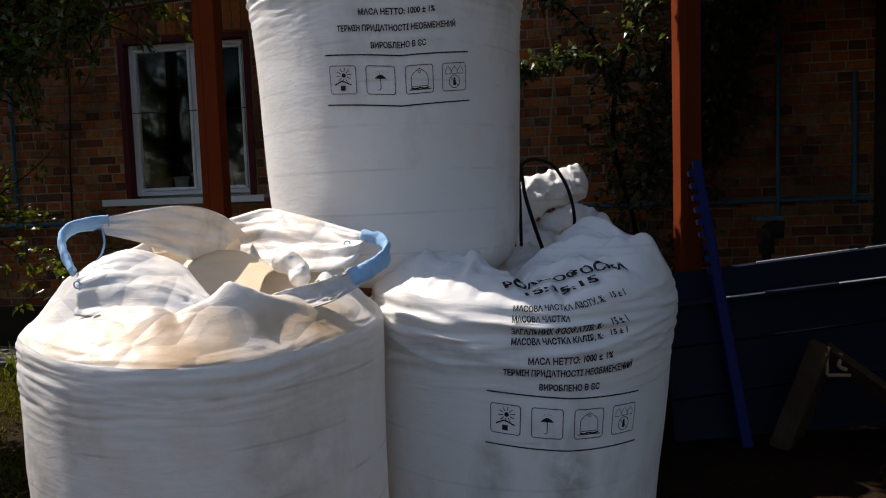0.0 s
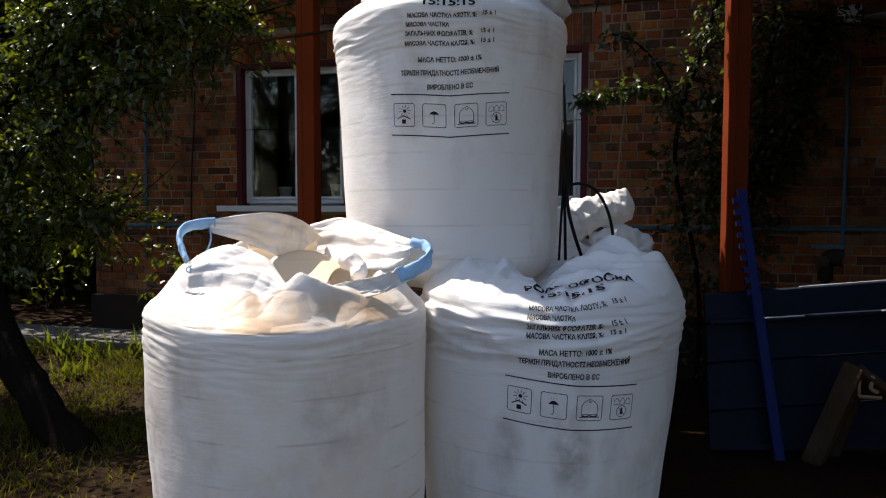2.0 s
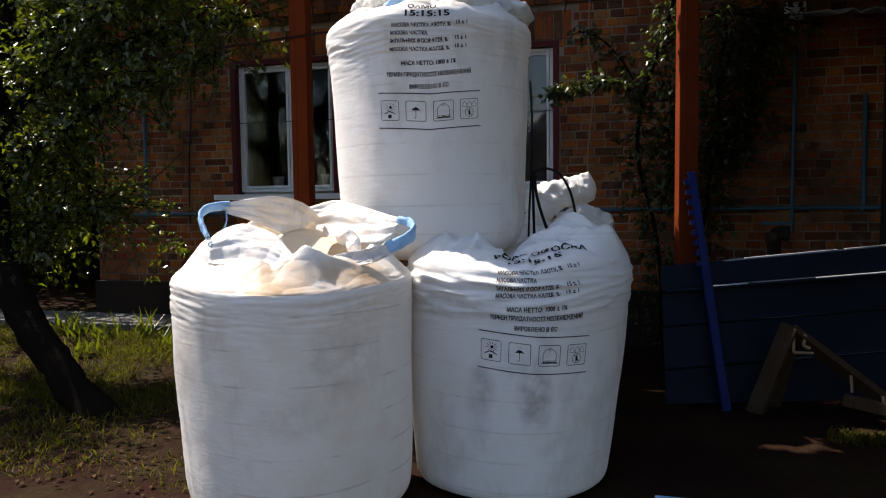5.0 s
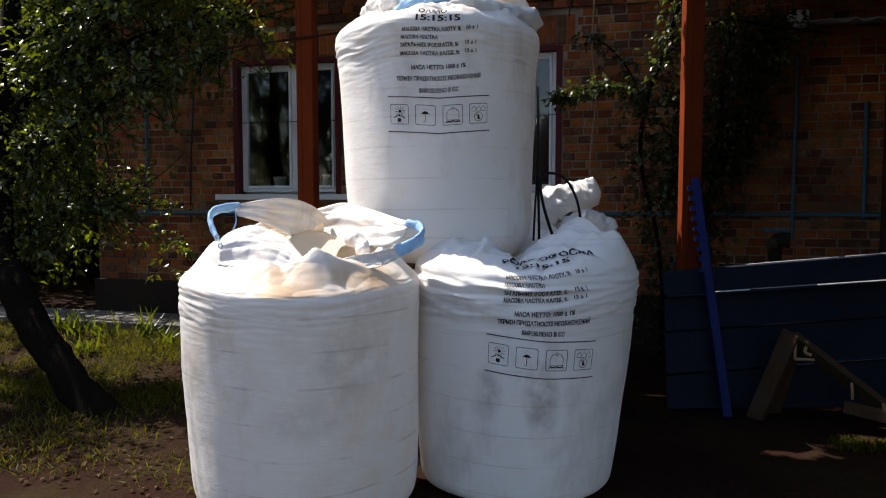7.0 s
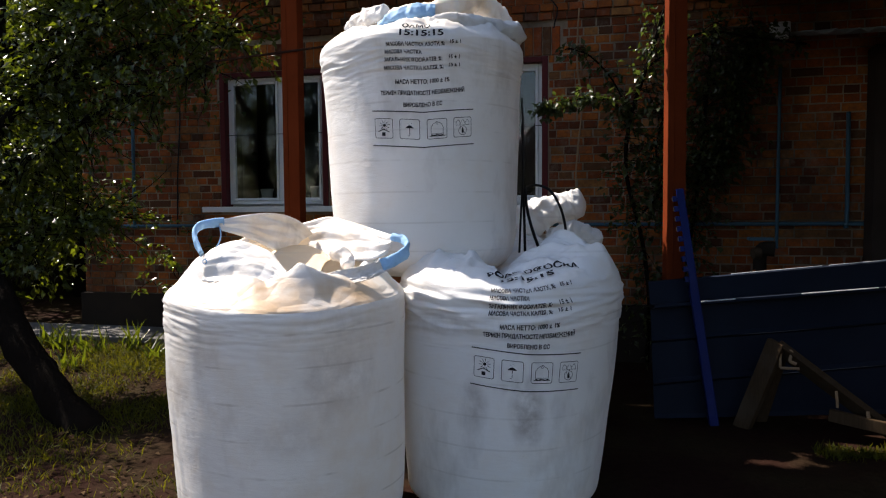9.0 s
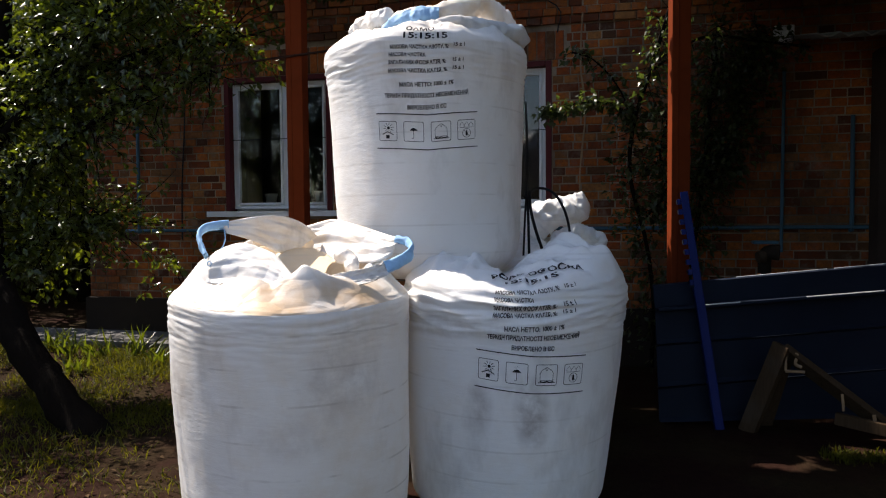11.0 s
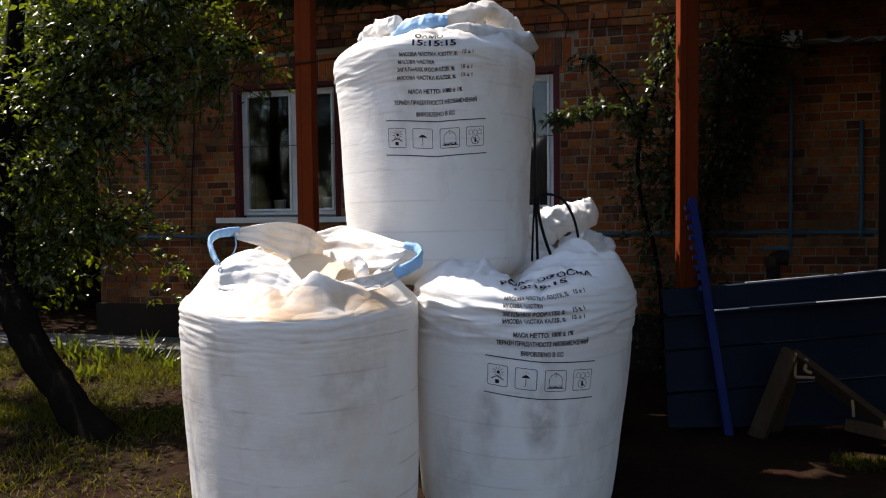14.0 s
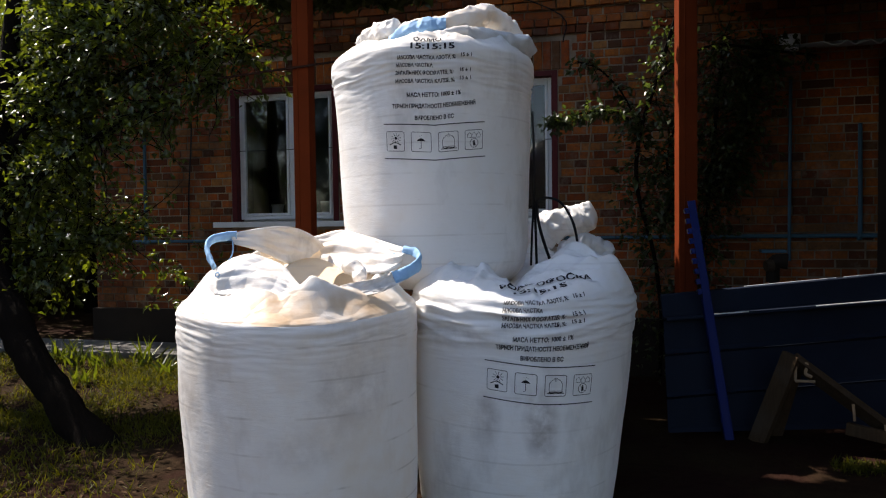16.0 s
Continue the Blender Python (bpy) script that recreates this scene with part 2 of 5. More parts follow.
def make_mortar():
    m = Mat("mortar", 1.0, 0, 0.05)
    f = m.noise(40.0, 6, 0.7)
    c = m.mix(f, (0.26, 0.19, 0.135), (0.46, 0.36, 0.26))
    m.color(m.mix(m.ramp(m.noise(1.1, 5, 0.65), (0.36, 0.8), (0.62, 0.0)), c, (0.035, 0.024, 0.018)))
    m.normal(m.bump(f, 0.8, 0.01))
    return m.m


M_MORTAR = make_mortar()
M_BRICK, M_SOIL, M_BARK, M_GLASS, M_WOOD = make_brick(), make_ground(), make_bark(), make_glass(), make_wood()
M_LEAF = make_leaf("tree_leaf", (0.011, 0.021, 0.003), (0.060, 0.082, 0.009), (0.17, 0.21, 0.010))
M_VINE = make_leaf("vine_leaf", (0.014, 0.026, 0.006), (0.042, 0.058, 0.014), (0.10, 0.14, 0.02))
M_GRASS = make_leaf("grass_blade", (0.018, 0.026, 0.004), (0.085, 0.090, 0.008), (0.18, 0.17, 0.008), 0.6, 0.10)
M_LITTER = make_leaf("dry_leaf", (0.03, 0.016, 0.008), (0.12, 0.075, 0.038), (0.06, 0.035, 0.018), 0.8, 0.05)


# ---------------------------------------------------------------- mesh helpers
def mesh_of(bm, name, material, smooth=False):
    me = bpy.data.meshes.new(name)
    bm.to_mesh(me)
    bm.free()
    if material:
        me.materials.append(material)
    if smooth:
        for p in me.polygons:
            p.use_smooth = True
    return me


def part(name, bm, material, parent=None, label="", smooth=False):
    ob = new(name, mesh_of(bm, name, material, smooth))
    if parent is not None:
        ob.parent = parent
    if label:
        ob["label"] = label
    return ob


def thing(name, label, category, at=(0, 0, 0), group="", kind=""):
    ob = new(name)
    ob.empty_display_size = 0.1
    ob.location = at
    return tagged(ob, label, category, group, kind)


def box(bm, x0, x1, y0, y1, z0, z1, bevel=0.0, m=None):
    made = bmesh.ops.create_cube(bm, size=1.0)["verts"]
    for v in made:
        v.co = Vector(((x0 + x1) / 2 + v.co.x * (x1 - x0), (y0 + y1) / 2 + v.co.y * (y1 - y0), (z0 + z1) / 2 + v.co.z * (z1 - z0)))
    if bevel:
        edges = list({e for v in made for e in v.link_edges})
        made = list({v for f in bmesh.ops.bevel(bm, geom=edges, offset=bevel, segments=2, affect="EDGES", profile=0.6)["faces"] for v in f.verts} | {v for v in made if v.is_valid})
    if m is not None:
        bmesh.ops.transform(bm, matrix=m, verts=[v for v in made if v.is_valid])
    return made


def block(x0, x1, y0, y1, z0, z1, bevel=0.0):
    bm = bmesh.new()
    box(bm, x0, x1, y0, y1, z0, z1, bevel)
    return bm


def spline(points, n):
    """n + 1 points along a smooth curve through the given ones."""
    pts = [Vector(p) for p in points]
    pts = [pts[0] * 2 - pts[1]] + pts + [pts[-1] * 2 - pts[-2]]
    out = []
    segs = len(pts) - 3
    for i in range(n + 1):
        u = i / n * segs
        k = min(int(u), segs - 1)
        f = u - k
        a, b, c, d = pts[k:k + 4]
        out.append(0.5 * ((2 * b) + (c - a) * f + (2 * a - 5 * b + 4 * c - d) * f * f + (3 * b - a - 3 * c + d) * f ** 3))
    return out


def tube(bm, points, radii, sides=8, n=None, wobble=0.0, close=True):
    """A round bar along a smooth curve; radii: one number or one per point."""
    n = n or (len(points) - 1) * 4
    line = spline(points, n)
    if isinstance(radii, (int, float)):
        radii = [radii] * len(points)
    rings = []
    side = None
    for i, p in enumerate(line):
        t = (line[min(i + 1, n)] - line[max(i - 1, 0)]).normalized()
        if side is None:
            side = t.orthogonal().normalized()
        side = (side - t * side.dot(t)).normalized()
        up = t.cross(side)
        u = i / n * (len(radii) - 1)
        k = min(int(u), len(radii) - 2)
        r = radii[k] + (radii[k + 1] - radii[k]) * (u - k)
        ring = []
        for j in range(sides):
            a = math.tau * j / sides
            q = r * (1 + wobble * noise.noise(Vector((p.x * 9 + math.cos(a), p.y * 9 + math.sin(a), p.z * 9))))
            ring.append(bm.verts.new(p + side * math.cos(a) * q + up * math.sin(a) * q))
        rings.append(ring)
    for a, b in zip(rings, rings[1:]):
        for j in range(sides):
            bm.faces.new((a[j], a[(j + 1) % sides], b[(j + 1) % sides], b[j]))
    if close:
        bm.faces.new(list(reversed(rings[0])))
        bm.faces.new(rings[-1])
    return bm


def rod(points, radii, sides=8, n=None, wobble=0.0):
    return tube(bmesh.new(), points, radii, sides, n, wobble)


def ridged(p, seed=0.0):
    """Creased noise for crumpled cloth, about -0.5 to 0.5."""
    q = p + Vector((seed, seed * 0.7, -seed))
    return 0.5 - abs(noise.noise(q)) * 1.3 - abs(noise.noise(q * 2.1)) * 0.6


def facets(p, seed=0.0):
    """Flat plates meeting in sharp creases, about -0.5 to 0.5."""
    q = p + Vector((seed, -seed, seed * 0.3))
    dist, pts = noise.voronoi(q)
    out, total = 0.0, 0.0
    for d, c in zip(dist[:3], pts[:3]):
        g = noise.noise_vector(c * 3.7)
        w = max(0.0, dist[3] - d) ** 2
        out += w * (q - c).dot(g) * 1.6
        total += w
    return out / total if total > 1e-9 else 0.0


# ---------------------------------------------------------------- bulk bags
def smooth01(a, b, x):
    u = min(1.0, max(0.0, (x - a) / (b - a)))
    return u * u * (3 - 2 * u)


class Shell:
    """The cloth skin of a filled bulk bag: place(theta, s), with s metres along its profile from the middle of its base."""

    def __init__(self, centre, profile, seed, lean=(0, 0), gathers=(), top=None, crumple=0.0, square=0.02, turn=0.0, slump=0.012, pleats=(), rise=(0.0, 0.0)):
        self.c, self.seed, self.lean, self.gathers, self.top = Vector((*centre, 0)), seed, lean, gathers, top
        self.crumple, self.square, self.turn, self.slump, self.pleats, self.rise = crumple, square, turn, slump, pleats, rise
        line = spline([(r, 0, z) for r, z in profile], len(profile) * 8)
        self.line = [(max(0.002, p.x), p.z) for p in line]
        self.acc = [0.0]
        for (r0, z0), (r1, z1) in zip(self.line, self.line[1:]):
            self.acc.append(self.acc[-1] + math.hypot(r1 - r0, z1 - z0))
        self.length = self.acc[-1]
        wide = max(range(len(self.line)), key=lambda i: self.line[i][0] + 0.2 * self.line[i][1])
        self.shoulder = self.acc[wide]

    def profile(self, s):
        s = min(max(s, 0.0), self.length)
        lo, hi = 0, len(self.acc) - 1
        while hi - lo > 1:
            mid = (lo + hi) // 2
            lo, hi = (mid, hi) if self.acc[mid] <= s else (lo, mid)
        f = (s - self.acc[lo]) / max(1e-9, self.acc[hi] - self.acc[lo])
        (r0, z0), (r1, z1) = self.line[lo], self.line[hi]
        return r0 + (r1 - r0) * f, z0 + (z1 - z0) * f

    def s_at(self, z):
        """Metres along the profile at which the side reaches the height z."""
        for i in range(1, len(self.line)):
            (r0, z0), (r1, z1) = self.line[i - 1], self.line[i]
            if z1 >= z and r1 > 0.3:
                f = (z - z0) / max(1e-6, z1 - z0) if z0 < z else 0.0
                return self.acc[i - 1] + f * (self.acc[i] - self.acc[i - 1])
        return self.length

    def place(self, th, s):
        r, z = self.profile(s)
        w = min(1.0, r / 0.35)
        d = Vector((math.cos(th), math.sin(th), 0))
        around = Vector((math.cos(th) * 1.3, math.sin(th) * 1.3, 0))
        o = Vector((self.seed, self.seed * 1.7, 0))
        k = self.square * math.cos(4 * (th - self.turn)) * r
        k += self.slump * noise.noise(around * 1.2 + o + Vector((0, 0, z * 1.7)))
        k += 0.0028 * noise.noise(around * 2.5 + o + Vector((0, 0, z * 6.0)))
        for zc, half, amp, fine in self.gathers:
            g = math.exp(-((z - zc) / half) ** 2) * amp
            if g > 1e-4:
                zz = z + 0.02 * noise.noise(around * 1.6 + o)
                k += g * (0.5 - 1.6 * abs(noise.noise(around * 1.3 + o + Vector((0, 0, zz * 23 * fine)))))
                k += 0.55 * g * (0.4 - abs(noise.noise(around * 2.2 + o + Vector((0, 0, zz * 48 * fine)))))
        for tc, half, z0, z1, amp in self.pleats:
            g = math.exp(-((th - tc) / half) ** 2) * smooth01(z0, z0 + 0.12, z) * smooth01(z1, z1 - 0.15, z) * amp
            if g > 1e-4:
                k += g * (0.45 - 1.5 * abs(noise.noise(Vector((th * 9 + z * 2.4, z * 1.2, self.seed)))))
        p = self.c + d * (r + k * w)
        p.x += self.lean[0] * z
        p.y += self.lean[1] * z
        p.z = z
        if self.rise[1]:
            p.z += self.rise[1] * smooth01(self.line[-1][1] - 0.30, self.line[-1][1] - 0.05, z) * w * (1 - max(0.0, math.cos(th - self.rise[0]))) ** 0.8 * (1.0 if s < self.shoulder else smooth01(0.30, 0.45, r))
        on_top = smooth01(self.shoulder - 0.02, self.shoulder + 0.12, s)
        if on_top > 0:
            if self.top:
                p.z += on_top * self.top(p.x - self.c.x, p.y - self.c.y, th, r)
            if self.crumple:
                q = Vector((p.x, p.y, 0.3 * p.z))
                p.z += on_top * self.crumple * (ridged(q * 4.0, self.seed) + 1.1 * facets(q * 9.0, self.seed) + 0.5 * facets(q * 21.0, self.seed))
        return p

    def proud(self, th, s, lift=0.003):
        """A point just outside the skin."""
        p = self.place(th, s)
        a = self.place(th + 0.03, s) - self.place(th - 0.03, s)
        b = self.place(th, min(self.length, s + 0.02)) - self.place(th, max(0.0, s - 0.02))
        n = a.cross(b)
        return p + n.normalized() * lift if n.length > 1e-9 else p

    def mesh(self, around=240, step=0.0065, s0=0.0, s1=None):
        s1 = self.length if s1 is None else s1
        rows = int((s1 - s0) / step)
        verts, faces = [], []
        for i in range(rows + 1):
            s = s0 + (s1 - s0) * i / rows
            for j in range(around):
                verts.append(self.place(math.tau * j / around, s))
        for i in range(rows):
            for j in range(around):
                k = (j + 1) % around
                faces.append((i * around + j, i * around + k, (i + 1) * around + k, (i + 1) * around + j))
        me = bpy.data.meshes.new("cloth")
        me.from_pydata(verts, [], faces)
        for p in me.polygons:
            p.use_smooth = True
        return me


def skin(name, shell, material, parent, s0=0.0, s1=None, label=""):
    me = shell.mesh(s0=s0, s1=s1)
    me.materials.append(material)
    ob = new(name, me)
    ob.parent = parent
    ob.matrix_parent_inverse = Matrix.Translation(parent.location).inverted()
    if label:
        ob["label"] = label
    return ob


def under(ob, parent):
    """Parent ob, built in world places, to a thing that stands elsewhere."""
    ob.parent = parent
    ob.matrix_parent_inverse = Matrix.Translation(parent.location).inverted()
    return ob


# the four bags: centre on the ground and profile (radius, height)
P_RIGHT = [(0.0, 0.012), (0.25, 0.01), (0.41, 0.012), (0.452, 0.035), (0.464, 0.11), (0.476, 0.25), (0.491, 0.45), (0.504, 0.65), (0.512, 0.80), (0.516, 0.92),
           (0.514, 0.975), (0.485, 1.025), (0.40, 1.055), (0.28, 1.065), (0.14, 1.065), (0.0, 1.065)]
P_LEFT = [(0.0, 0.012), (0.25, 0.01), (0.40, 0.012), (0.456, 0.05), (0.474, 0.13), (0.484, 0.26), (0.494, 0.48), (0.500, 0.72), (0.501, 0.84), (0.500, 0.915),
          (0.498, 0.950), (0.486, 0.974), (0.450, 1.002), (0.405, 1.036), (0.362, 1.075), (0.335, 1.090), (0.305, 1.065), (0.265, 1.0), (0.15, 0.96), (0.0, 0.95)]
P_UPPER = [(0.0, 1.015), (0.22, 1.018), (0.34, 1.04), (0.420, 1.10), (0.456, 1.20), (0.468, 1.36), (0.475, 1.52), (0.483, 1.80), (0.492, 1.98), (0.504, 2.08),
           (0.503, 2.145), (0.465, 2.185), (0.41, 2.21), (0.34, 2.225), (0.20, 2.225), (0.09, 2.225), (0.0, 2.225)]
P_REAR = [(0.0, 0.012), (0.25, 0.01), (0.40, 0.012), (0.462, 0.05), (0.482, 0.13), (0.50, 0.40), (0.507, 0.80), (0.503, 0.98), (0.465, 1.06), (0.36, 1.11), (0.22, 1.15), (0.10, 1.18), (0.0, 1.19)]


def lump(x, y, cx, cy, sx, sy, h, turn=0.0):
    c, s = math.cos(turn), math.sin(turn)
    u, v = ((x - cx) * c + (y - cy) * s) / sx, (-(x - cx) * s + (y - cy) * c) / sy
    return h * math.exp(-u * u - v * v)


def fold(x, y, ax, ay, bx, by, w, h):
    """A sharp pleat of cloth along the line from a to b."""
    dx, dy = bx - ax, by - ay
    u = max(0.0, min(1.0, ((x - ax) * dx + (y - ay) * dy) / (dx * dx + dy * dy)))
    d = math.hypot(x - ax - u * dx, y - ay - u * dy) / w
    return h * max(0.0, 1.0 - d) ** 1.6 * math.sin(math.pi * min(1.0, 0.12 + u * 0.88))


def top_right(x, y, th, r):
    z = lump(x, y, 0.29, 0.02, 0.18, 0.26, 0.145) + lump(x, y, -0.22, -0.20, 0.23, 0.17, 0.085, 0.3)
    z += lump(x, y, 0.0, -0.10, 0.045, 0.20, -0.085, 0.2) - lump(x, y, -0.38, 0.25, 0.35, 0.3, 0.06)
    z += fold(x, y, 0.03, -0.05, 0.45, -0.16, 0.06, 0.03) + fold(x, y, 0.16, 0.08, 0.42, -0.04, 0.06, 0.035) + fold(x, y, -0.02, -0.16, 0.06, -0.44, 0.04, 0.03)
    z += fold(x, y, -0.08, -0.14, -0.12, -0.44, 0.035, 0.028) + fold(x, y, -0.22, -0.10, -0.30, -0.42, 0.05, 0.02) + fold(x, y, -0.06, -0.18, -0.24, -0.40, 0.035, 0.022)
    z += fold(x, y, 0.10, -0.20, 0.38, -0.32, 0.05, 0.018) + fold(x, y, 0.30, -0.18, 0.49, -0.06, 0.05, 0.028) + lump(x, y, 0.47, -0.06, 0.06, 0.10, 0.05)
    return z


def top_left(x, y, th, r):
    ring = math.exp(-((r - 0.345) / 0.075) ** 2)
    rear = smooth01(-0.10, 0.9, math.sin(th))
    z = ring * (0.14 * rear + 0.045 * smooth01(0.2, 1.0, -math.cos(th)))
    z += ring * 0.022 * noise.noise(Vector((math.cos(th) * 2.2, math.sin(th) * 2.2, 1.0)))
    # the long pleats of the front flap and the two hollows between them
    z += fold(x, y, 0.10, -0.27, 0.30, -0.30, 0.10, 0.045) + fold(x, y, -0.12, -0.29, -0.46, -0.16, 0.06, 0.035) + fold(x, y, 0.16, -0.28, 0.44, -0.10, 0.06, 0.02)
    z += fold(x, y, -0.24, -0.20, -0.46, 0.0, 0.06, 0.035) - fold(x, y, -0.16, -0.31, -0.38, -0.30, 0.06, 0.03) - fold(x, y, 0.0, -0.27, 0.10, -0.40, 0.05, 0.020)
    return z


def top_upper(x, y, th, r):
    return 0.02 * noise.noise(Vector((math.cos(th) * 2.2, math.sin(th) * 2.2, 4.0))) + lump(x, y, 0.36, -0.20, 0.12, 0.10, 0.035) + fold(x, y, 0.20, -0.30, 0.45, -0.16, 0.05, 0.03) + fold(x, y, -0.2, -0.2, -0.42, -0.2, 0.06, 0.03)


C_RIGHT, C_LEFT, C_UPPER, C_REAR = (1.507, 3.945), (0.662, 3.400), (1.085, 4.153), (1.46, 5.13)
S_RIGHT = Shell(C_RIGHT, P_RIGHT, 3.1, lean=(0.042, 0), gathers=((0.91, 0.085, 0.021, 1.0), (0.90, 0.10, 0.008, 2.6), (0.99, 0.04, 0.010, 1.6)), top=top_right, crumple=0.024, turn=0.5, rise=(-1.45, 0.045))
S_LEFT = Shell(C_LEFT, P_LEFT, 8.4, gathers=((0.87, 0.07, 0.0055, 2.8), (0.955, 0.035, 0.006, 2.8)), top=top_left, crumple=0.0055, turn=0.3, lean=(-0.018, 0), rise=(-1.12, 0.04), pleats=((3.55, 0.42, 0.02, 0.8, 0.008), (3.5, 0.5, 0.75, 1.0, 0.008)))
S_UPPER = Shell(C_UPPER, P_UPPER, 5.7, lean=(-0.012, 0), gathers=((2.06, 0.085, 0.008, 1.8), (2.03, 0.11, 0.006, 3.4), (1.15, 0.06, 0.004, 1.2)), top=top_upper, crumple=0.030, turn=0.2, slump=0.009)
S_REAR = Shell(C_REAR, P_REAR, 12.9, gathers=((0.98, 0.10, 0.014, 1.2),), crumple=0.05)


def bulk_bag(shell, z, label, top_mat=None, start=0.05, body_mat=None):
    bag = thing("bulk_bag", label, "bulk bag", (shell.c.x, shell.c.y, z), "filled bulk bags")
    skin("body", shell, body_mat or M_BAG, bag, 0.0, shell.shoulder + start)
    skin("top_cloth", shell, top_mat or M_TOP, bag, shell.shoulder + start, None, "dusty creased cloth top")
    return bag


bag_right = bulk_bag(S_RIGHT, 0.0, "full white woven bulk bag with black print, crumpled top", M_CLEAN, 0.05, M_CLEAN)
bag_left = bulk_bag(S_LEFT, 0.0, "full white woven bulk bag, open dusty top with blue-sleeved loops", M_OPEN, 0.02)
bag_upper = bulk_bag(S_UPPER, 1.015, "full white printed bulk bag stacked on the other bags", None, 0.05, M_CLEAN)
bag_rear = bulk_bag(S_REAR, 0.0, "white bulk bag with bunched neck behind the stack")


def ribbon(points, widths, tilts, curl=0.25, seed=0.0, amp=0.006, n=84, across=26, thick=0.004):
    """A strip of cloth along a curve. widths in metres; tilts: degrees by which its face leans from upright."""
    line = spline(points, n)

    def along(vals, i):
        u = i / n * (len(vals) - 1)
        k = min(int(u), len(vals) - 2)
        return vals[k] + (vals[k + 1] - vals[k]) * (u - k)
    bm = bmesh.new()
    layers = [[], []]
    for i, p in enumerate(line):
        t = (line[min(i + 1, n)] - line[max(i - 1, 0)]).normalized()
        up = Vector((0, 0, 1))
        side = (up - t * up.dot(t))
        side = side.normalized() if side.length > 0.15 else Vector((0, 1, 0))
        out = t.cross(side)
        a = radians(along(tilts, i))
        side, out = side * math.cos(a) + out * math.sin(a), out * math.cos(a) - side * math.sin(a)
        w = along(widths, i)
        rows = ([], [])
        for j in range(across + 1):
            v = j / across - 0.5
            k = curl * w * (0.25 - v * v) * 2
            q = Vector((i / n * 2.2, v * 4.5 * w / 0.1, seed))
            k += amp * (ridged(q * 1.4) + 1.5 * facets(q * 2.6, seed) + 0.8 * facets(q * 6.0, seed))
            base = p + side * (w * v) + out * k
            rows[0].append(bm.verts.new(base + out * thick * 0.5))
            rows[1].append(bm.verts.new(base - out * thick * 0.5))
        layers[0].append(rows[0])
        layers[1].append(rows[1])
    for i in range(n):
        for j in range(across):
            a, b = layers
            bm.faces.new((a[i][j], a[i + 1][j], a[i + 1][j + 1], a[i][j + 1]))
            bm.faces.new((b[i][j + 1], b[i + 1][j + 1], b[i + 1][j], b[i][j]))
        for j, flip in ((0, False), (across, True)):
            f = (layers[0][i][j], layers[1][i][j], layers[1][i + 1][j], layers[0][i + 1][j])
            bm.faces.new(tuple(reversed(f)) if flip else f)
    for i, flip in ((0, True), (n, False)):
        for j in range(across):
            f = (layers[0][i][j], layers[0][i][j + 1], layers[1][i][j + 1], layers[1][i][j])
            bm.faces.new(f)
    bmesh.ops.recalc_face_normals(bm, faces=bm.faces)
    return bm


def band(points, widths, tilts, thick, seed, n=60, sides=28, amp=0.006):
    """A flat folded sleeve round a strap: an oval tube with sharp creases across it."""
    line = spline(points, n)

    def along(vals, i):
        u = i / n * (len(vals) - 1)
        k = min(int(u), len(vals) - 2)
        return vals[k] + (vals[k + 1] - vals[k]) * (u - k)
    bm = bmesh.new()
    rings = []
    for i, p in enumerate(line):
        t = (line[min(i + 1, n)] - line[max(i - 1, 0)]).normalized()
        side = Vector((0, 0, 1)) - t * t.z
        side = side.normalized() if side.length > 0.15 else Vector((0, 1, 0))
        out = t.cross(side)
        a = radians(along(tilts, i))
        side, out = side * math.cos(a) + out * math.sin(a), out * math.cos(a) - side * math.sin(a)
        w = along(widths, i) * 0.5
        ring = []
        for j in range(sides):
            b = math.tau * j / sides
            c, d = math.cos(b), math.sin(b)
            q = p + side * c * w + out * d * thick
            k = amp * (facets(q * 20, seed) * 1.2 + 0.9 * ridged(q * 20, seed))
            ring.append(bm.verts.new(p + side * (c * w + k * c * 0.6) + out * (d * thick + k * (1 if d > 0 else -1))))
        rings.append(ring)
    for a, b in zip(rings, rings[1:]):
        for j in range(sides):
            bm.faces.new((a[j], a[(j + 1) % sides], b[(j + 1) % sides], b[j]))
    bm.faces.new(list(reversed(rings[0])))
    bm.faces.new(rings[-1])
    bmesh.ops.recalc_face_normals(bm, faces=bm.faces)
    return bm


